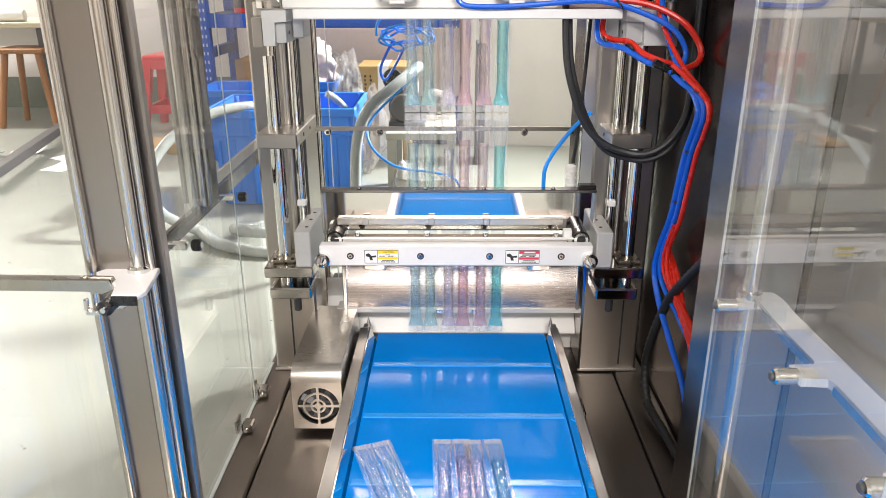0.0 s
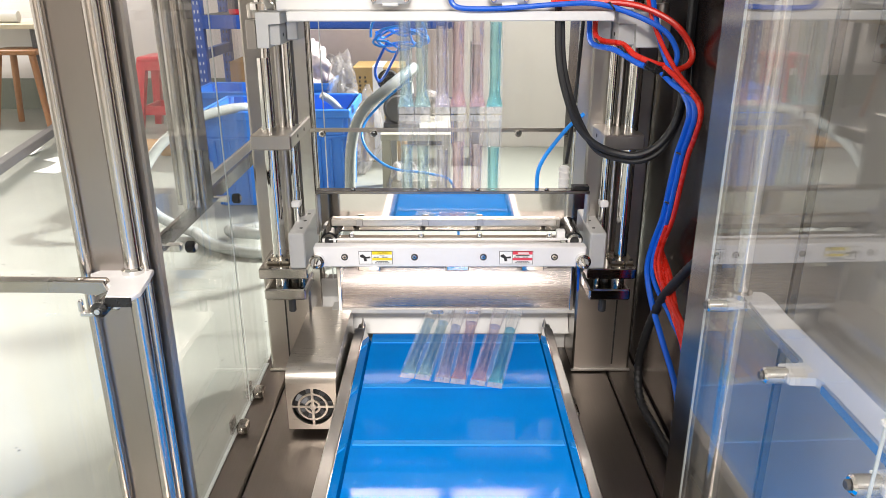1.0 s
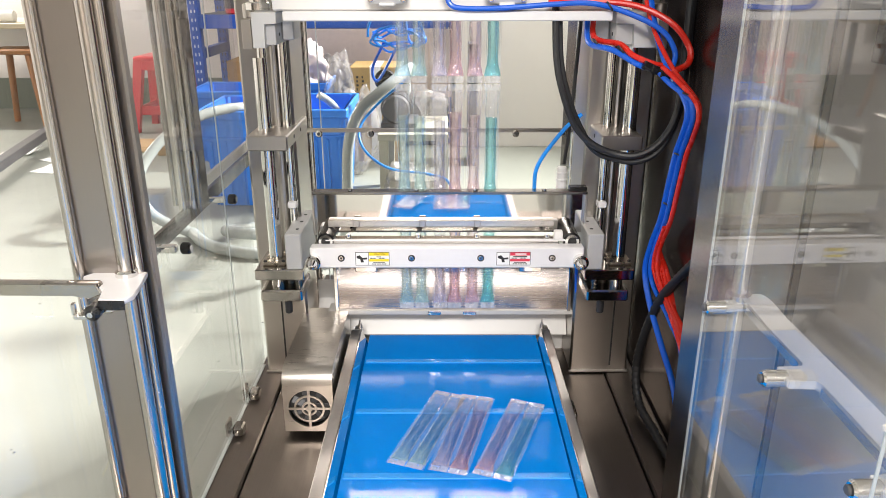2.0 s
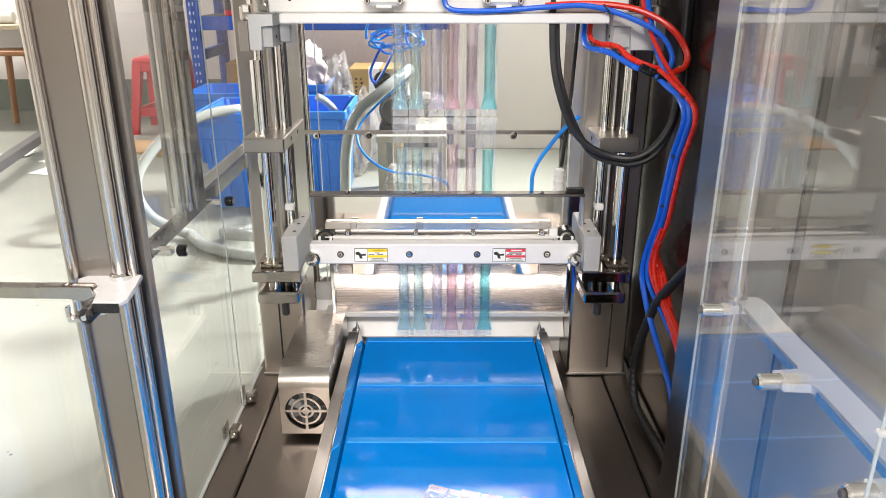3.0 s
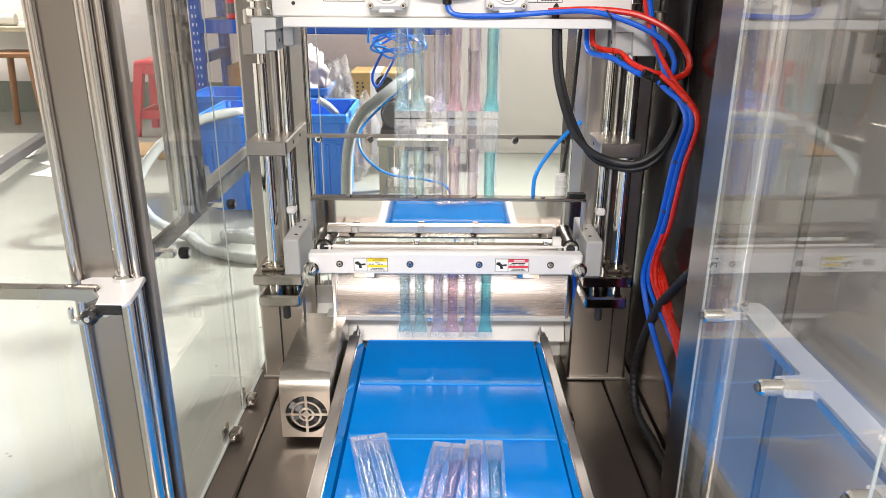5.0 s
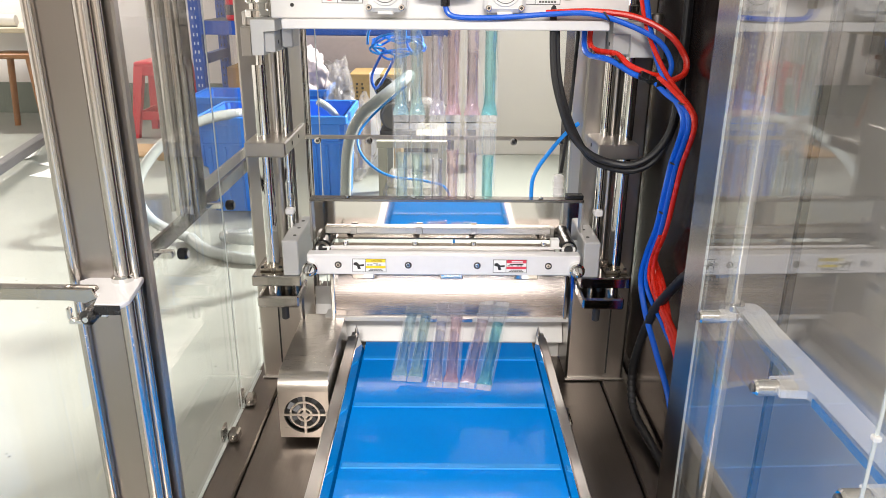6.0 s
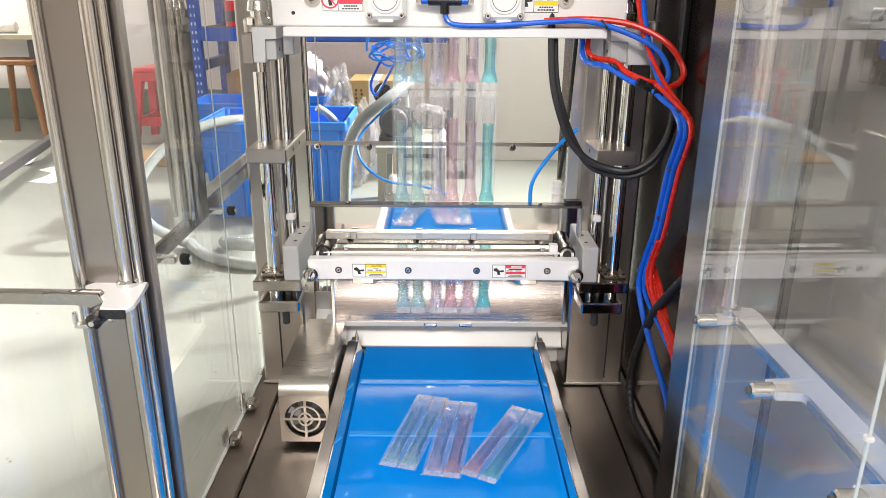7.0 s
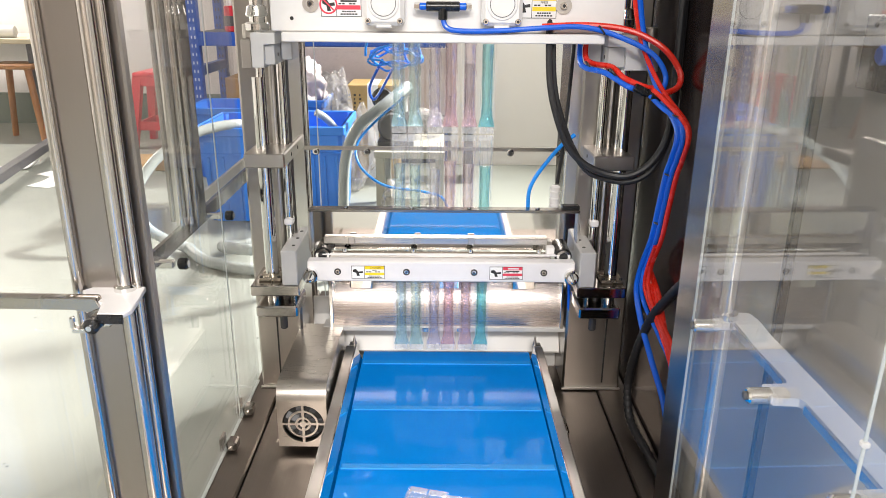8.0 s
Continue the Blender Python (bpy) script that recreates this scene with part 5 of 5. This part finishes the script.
mtr = thing("blower_motor", "dark grey finned blower motor on the ivory stand", "motor", (-0.22, 2.22, 0.3455))
part("motor_foot", box(-0.285, -0.12, 2.10, 2.34, 0.3455, 0.37, 0.003), GREY_METAL, mtr)
part("motor_body", rod((-0.215, 2.09, 0.435), (-0.215, 2.34, 0.435), 0.062, 28, bevel=0.006), GREY_METAL, mtr)
for k in range(7):
    part("cooling_fin", rod((-0.215, 2.12 + 0.032 * k, 0.435), (-0.215, 2.128 + 0.032 * k, 0.435), 0.070, 28), GREY_METAL, mtr)
part("fan_cowl", rod((-0.265, 2.16, 0.555), (-0.265, 2.22, 0.550), 0.048, 26, bevel=0.006), BLACK_GLOSS, mtr, "round black fan cowl")
part("cowl_neck", box(-0.285, -0.20, 2.17, 2.25, 0.48, 0.54, 0.004), BLACK_GLOSS, mtr)

tube("suction_hose", [(-0.37, 1.32, 0.02), (-0.345, 1.30, 0.25), (-0.33, 1.30, 0.45), (-0.29, 1.31, 0.56), (-0.218, 1.34, 0.622), (-0.152, 1.42, 0.668), (-0.125, 1.56, 0.678), (-0.13, 1.80, 0.645), (-0.15, 2.05, 0.60), (-0.17, 2.20, 0.55), (-0.17, 2.24, 0.49)], 0.0185, HOSE_WHITE,
     "thick milky ribbed suction hose rising behind the machine", "hose", 24, ribs=0.0012, seg=16)
tube("suction_hose", [(-1.02, 1.6, 0.02), (-1.17, 1.6, 0.10), (-1.23, 1.65, 0.22), (-1.18, 1.75, 0.34), (-1.08, 1.85, 0.42), (-0.97, 1.95, 0.455), (-0.86, 2.05, 0.45), (-0.78, 2.1, 0.40), (-0.76, 2.12, 0.30)], 0.021, HOSE_WHITE,
     "thick milky suction hose looping into a blue bin", "hose", 20, ribs=0.0012, seg=16)
tube("suction_hose", [(-1.02, 1.6, 0.022), (-0.9, 1.45, 0.022), (-0.7, 1.36, 0.022), (-0.5, 1.42, 0.022), (-0.46, 1.6, 0.022), (-0.6, 1.72, 0.022), (-0.8, 1.66, 0.022), (-0.86, 1.54, 0.05), (-0.72, 1.46, 0.065), (-0.5, 1.5, 0.06)], 0.022, HOSE_WHITE,
     "ribbed milky hose coiled on the floor", "hose", 24, ribs=0.0018, seg=16)
tube("suction_hose", [(-0.56, 2.1, 0.50), (-0.52, 2.12, 0.47), (-0.485, 2.15, 0.42), (-0.46, 2.2, 0.34)], 0.016, HOSE_WHITE, "short milky hose end hanging into a bin", "hose", 16, ribs=0.0015)
coil = []
for k in range(46):
    a = k * 0.62
    coil.append((-0.155 + (0.085 + 0.012 * math.sin(k * 1.7)) * math.cos(a), 1.4 + 0.03 * math.sin(k * 0.9), 0.795 + (0.028 + 0.012 * math.sin(k * 2.3)) * math.sin(a) + 0.01 * math.sin(k)))
tube("air_tube_coil", coil, 0.004, SKY_TUBE, "sky blue air tube hanging in a tangled coil", "tube coil", 4)
tube("air_tube", [(-0.26, 1.4, 0.80), (-0.25, 1.4, 0.85), (-0.19, 1.4, 0.88), (-0.10, 1.4, 0.87), (-0.07, 1.4, 0.80), (-0.10, 1.4, 0.77), (-0.13, 1.42, 0.85), (-0.12, 1.45, 1.2), (-0.12, 1.45, 2.0), (-0.12, 1.45, 2.8)], 0.0045, SKY_TUBE, "sky blue air tube loop", "air tube")
tube("air_tube", [(-0.20, 1.4, 0.79), (-0.245, 1.38, 0.70), (-0.235, 1.38, 0.655), (-0.21, 1.38, 0.68), (-0.16, 1.4, 0.77)], 0.0048, BLUE_TUBE, "blue air tube hanging in a narrow loop", "air tube")
tube("air_tube", [(-0.12, 1.25, 0.68), (-0.22, 1.2, 0.60), (-0.27, 1.15, 0.54), (-0.262, 1.1, 0.49), (-0.22, 1.1, 0.44), (-0.16, 1.1, 0.41), (-0.05, 1.1, 0.395), (0.02, 1.1, 0.36), (0.04, 1.12, 0.2), (0.04, 1.15, 0.004)], 0.0042, SKY_TUBE,
     "sky blue air tube sagging behind the film", "air tube")

# ---- filled stick packs ----
PITCH, FILM_Y, HANG_Z = 0.2155, 0.090, 0.336
LANES = [(-0.0725, -0.0440), (-0.0085, 0.0195), (0.0530, 0.0835)]
SECTIONS = [(0.0, 0.0148, 0.0006), (0.012, 0.0148, 0.0007), (0.021, 0.0128, 0.0034), (0.034, 0.0098, 0.0075), (0.048, 0.0092, 0.0084), (0.110, 0.0092, 0.0086), (0.152, 0.0096, 0.0080),
            (0.168, 0.0120, 0.0058), (0.188, 0.0135, 0.0026), (0.203, 0.0146, 0.0008), (PITCH - 0.0006, 0.0148, 0.0006)]


def section_at(z):
    for (z0, a0, b0), (z1, a1, b1) in zip(SECTIONS, SECTIONS[1:]):
        if z <= z1:
            t = (z - z0) / (z1 - z0)
            t = t * t * (3 - 2 * t)
            return a0 + (a1 - a0) * t, b0 + (b1 - b0) * t
    return SECTIONS[-1][1:]


def stick_mesh(cx, z0, z1, shrink, rows, seg, wob, seed, cap):
    bm = bmesh.new()
    rings = []
    for i in range(rows + 1):
        z = z0 + (z1 - z0) * i / rows
        a, b = section_at(z)
        a, b = max(a - shrink, 0.0004), max(b - shrink, 0.0003)
        r = []
        for k in range(seg):
            t = 2 * math.pi * k / seg
            n = noise.noise(Vector((math.cos(t) * 1.2, math.sin(t) * 1.2 + seed * 3.7, z * 38 + seed))) * wob
            nx = noise.noise(Vector((seed * 2.1, 0, z * 30))) * wob * 0.7
            r.append(bm.verts.new((cx + nx + (a + n * 0.4) * math.cos(t), (b + n) * math.sin(t), z)))
        rings.append(r)
    for p, q in zip(rings, rings[1:]):
        for k in range(seg):
            bm.faces.new((p[k], p[(k + 1) % seg], q[(k + 1) % seg], q[k]))
    if cap:
        bm.faces.new(rings[0][::-1]), bm.faces.new(rings[-1])
    return bm


def crinkled_web(x0, x1, z0, z1, seed, nx=10, nz=40, depth=0.0007):
    bm = bmesh.new()
    grid = [[bm.verts.new((x0 + (x1 - x0) * i / nx, depth * 1.2 * noise.noise(Vector((i * 0.9, j * 0.35, seed))), z0 + (z1 - z0) * j / nz)) for i in range(nx + 1)] for j in range(nz + 1)]
    for j in range(nz):
        for i in range(nx):
            bm.faces.new((grid[j][i], grid[j][i + 1], grid[j + 1][i + 1], grid[j + 1][i]))
    return bm


PAIR_LABELS = ["joined pair of clear stick packs with pale aqua and mint liquid", "joined pair of clear stick packs with lilac and pink liquid", "joined pair of clear stick packs with rose and teal liquid"]
FILL = [(0.160, 0.158), (0.150, 0.166), (0.160, 0.156)]


def pack_pair(i):
    """Two joined stick packs; the origin is the middle of the bottom seal."""
    ob = thing("stick_pack_pair", PAIR_LABELS[i], "stick pack", (0, 0, 0), "stick packs")
    mid = (LANES[i][0] + LANES[i][1]) / 2
    c0, c1 = LANES[i][0] - mid, LANES[i][1] - mid
    for n, (a, b) in enumerate(((-0.0300, c0 - 0.0092), (c0 + 0.0092, c1 - 0.0092), (c1 + 0.0092, 0.0300))):
        part("film_web", crinkled_web(a, b, 0.0008, PITCH - 0.0008, i + 0.5 + n, 4, 40), FILM, ob, "clear film web beside the packs")
    for j in range(2):
        cx, seed = LANES[i][j] - mid, i * 2 + j
        part("tube", stick_mesh(cx, FILL[i][j] + 0.0004, PITCH - 0.012, 0.0, 18, 20, 0.0007, seed, False), FILM, ob, "empty clear upper tube")
        part("liquid", stick_mesh(cx, 0.0135, FILL[i][j], 0.0, 40, 20, 0.0007, seed, True), LIQUIDS[seed], ob, ("pale aqua", "pale mint", "pale lilac", "pink", "rose", "teal")[seed] + " liquid in film")
        for dx, w in ((-0.0102, 0.0007), (0.0104, 0.0006)):
            fold = crinkled_web(cx + dx - w, cx + dx + w, 0.012, PITCH - 0.010, seed + dx * 90, 2, 60, 0.0012)
            for v in fold.verts:
                v.co.x += 0.0016 * noise.noise(Vector((seed, dx * 300, v.co.z * 22)))
                v.co.y -= 0.0022
            part("film_fold", fold, STREAKS[seed], ob, "tinted film edge with its bright light streak put in as a strip")
        # thin strips on the front imitate glints along the pleats
        for dx, w in ((-0.0054, 0.0004), (0.0042, 0.0004)):
            pleat = crinkled_web(cx + dx - w, cx + dx + w, 0.022, PITCH - 0.016, seed + dx * 70, 2, 60, 0.0006)
            for v in pleat.verts:
                a, b = section_at(v.co.z)
                v.co.x += 0.0018 * noise.noise(Vector((seed + 4, dx * 300, v.co.z * 18)))
                v.co.y -= b * 0.93 + 0.0012
            part("film_pleat", pleat, STREAKS[seed], ob, "fine tinted strip for the light bent by a pleat in the film")
        for z0, z1 in ((0.001, 0.0135), (PITCH - 0.0125, PITCH - 0.001)):
            part("seal", crinkled_web(cx - 0.0130, cx + 0.0130, z0, z1, seed + z0 * 9, 12, 6, 0.0012), FILM_SEAL, ob, "crimped heat seal")
    return ob


ROWS = list(range(-1, 7))
PACKS = {}
for i in range(3):
    first = pack_pair(i)
    for k in ROWS:
        PACKS[k, i] = first if k == ROWS[0] else copy_thing(first, pose(0, 0, 0))

# ---- what moves ----
FEEDS = (1.12, 3.67, 6.22)
# the share of one pitch that the film has run, by the seconds since it set off
FEED_STEPS = [(0.0, 0.0), (0.08, 0.07), (0.18, 0.165), (0.28, 0.25), (0.48, 0.42), (0.58, 0.51), (0.78, 0.68), (0.98, 0.82), (1.18, 0.92), (1.38, 1.0)]
CUTS = (0.50, 3.06, 5.62)
BELT_SPEED = 0.245
# where each fallen pair lies on the belt: a time, the bottom's x and y, the heading of its top
LYING = {
    -1: (0.0, [(-0.054, -0.463, -19.7), (0.005, -0.464, -2.1), (0.060, -0.464, -4.2)]),
    0: (1.5, [(-0.060, -0.189, 19.5), (0.003, -0.204, 14.5), (0.066, -0.215, 20.5)]),
    1: (4.5, [(-0.066, -0.301, -13.8), (-0.016, -0.325, 8.5), (0.057, -0.319, 2.5)]),
    2: (7.0, [(-0.065, -0.290, 14.5), (0.002, -0.311, 9.5), (0.054, -0.315, 27.0)]),
}
LEAN = [(0.0, 0), (0.06, 18), (0.12, 36), (0.2, 48), (0.3, 60), (0.5, 75), (0.65, 84), (0.75, 90)]


def ease(t):
    t = min(max(t, 0.0), 1.0)
    return t * t * (3 - 2 * t)


def fed(t):
    """How far the film has come down."""
    total = 0.0
    for start in FEEDS:
        dt = min(max(t - start, 0.0), FEED_STEPS[-1][0])
        for (a, p), (b, q) in zip(FEED_STEPS, FEED_STEPS[1:]):
            if a <= dt <= b:
                total += PITCH * (p + (q - p) * (dt - a) / (b - a))
                break
    return total


def lean_at(dt):
    if dt >= LEAN[-1][0]:
        return 90.0
    for (a, p), (b, q) in zip(LEAN, LEAN[1:]):
        if dt <= b:
            return p + (q - p) * max(dt - a, 0) / (b - a)


def pack_pose(k, i, t):
    mid = (LANES[i][0] + LANES[i][1]) / 2
    cut = CUTS[k] if 0 <= k < 3 else (-9 if k < 0 else 99)
    if t <= cut:
        return pose(mid, FILM_Y, HANG_Z + k * PITCH - fed(t))
    ref, rest = LYING[k]
    x, y, head = rest[i]
    yb = y - BELT_SPEED * (t - ref)
    dt = t - cut
    a = ease(dt / 0.12)
    yb = FILM_Y + (yb - FILM_Y) * a
    turn = ease(dt / 0.75)
    xb = mid + (x - mid) * turn
    th = lean_at(dt)
    zb = BELT_Z + 0.0025 + 0.0085 * th / 90
    zb = HANG_Z + (zb - HANG_Z) * a
    return Matrix.Translation((xb, yb, zb)) @ pose(0, 0, 0, 0, 0, -head * turn) @ pose(0, 0, 0, -th)


def seam_pose(s):
    """A place on the belt, s metres past its rear end."""
    top, half = BELT_Z, math.pi * ROLL
    at = ORIGIN[conv]
    run = BELT_END - ROLL - FRONT_END - ROLL
    if s >= run + half:
        a = -math.pi
        p = (0.017, FRONT_END + ROLL + (s - run - half), top - 2 * ROLL)
    elif s > run:
        a = -(s - run) / ROLL
        p = (0.017, FRONT_END + ROLL + ROLL * math.sin(a), top - ROLL + ROLL * math.cos(a))
    elif s >= 0:
        p, a = (0.017, BELT_END - ROLL - s, top), 0.0
    elif s > -half:
        a = -s / ROLL
        p = (0.017, BELT_END - ROLL + ROLL * math.sin(a), top - ROLL + ROLL * math.cos(a))
    else:
        a = math.pi
        p = (0.017, BELT_END - ROLL + (s + half), top - 2 * ROLL)
    return Matrix.Translation(Vector(p) - at) @ Matrix.Rotation(-a, 4, "X") @ Matrix.Translation((-0.017, 0, 0))


def jaw_shift(t):
    for c in (0.55, 3.11, 5.67, 8.23):
        if c - 0.30 <= t <= c + 0.12:
            return 0.030 * min(ease((t - c + 0.30) / 0.14), ease((c + 0.12 - t) / 0.14))
    return 0.0


def motions():
    times = [k / 10 for k in range(81)]
    for (k, i), ob in PACKS.items():
        more = [CUTS[k] + d for d in (0.0, 0.03, 0.06, 0.12, 0.16)] if 0 <= k < 3 else []
        walk(ob, [(t, pack_pose(k, i, t)) for t in sorted({*times, *[round(round(m * 30) / 30, 4) for m in more]})])
    for n, ob in enumerate(SEAMS):
        walk(ob, [(t, seam_pose(0.125 + 0.17 * (n - 13) + BELT_SPEED * t)) for t in times])
    base_at = ORIGIN[jaw]
    steps = [k / 30 for k in range(0, 241, 2)]
    walk(jaw, [(t, Matrix.Translation(base_at + Vector((0, jaw_shift(t), 0)))) for t in steps])


motions()
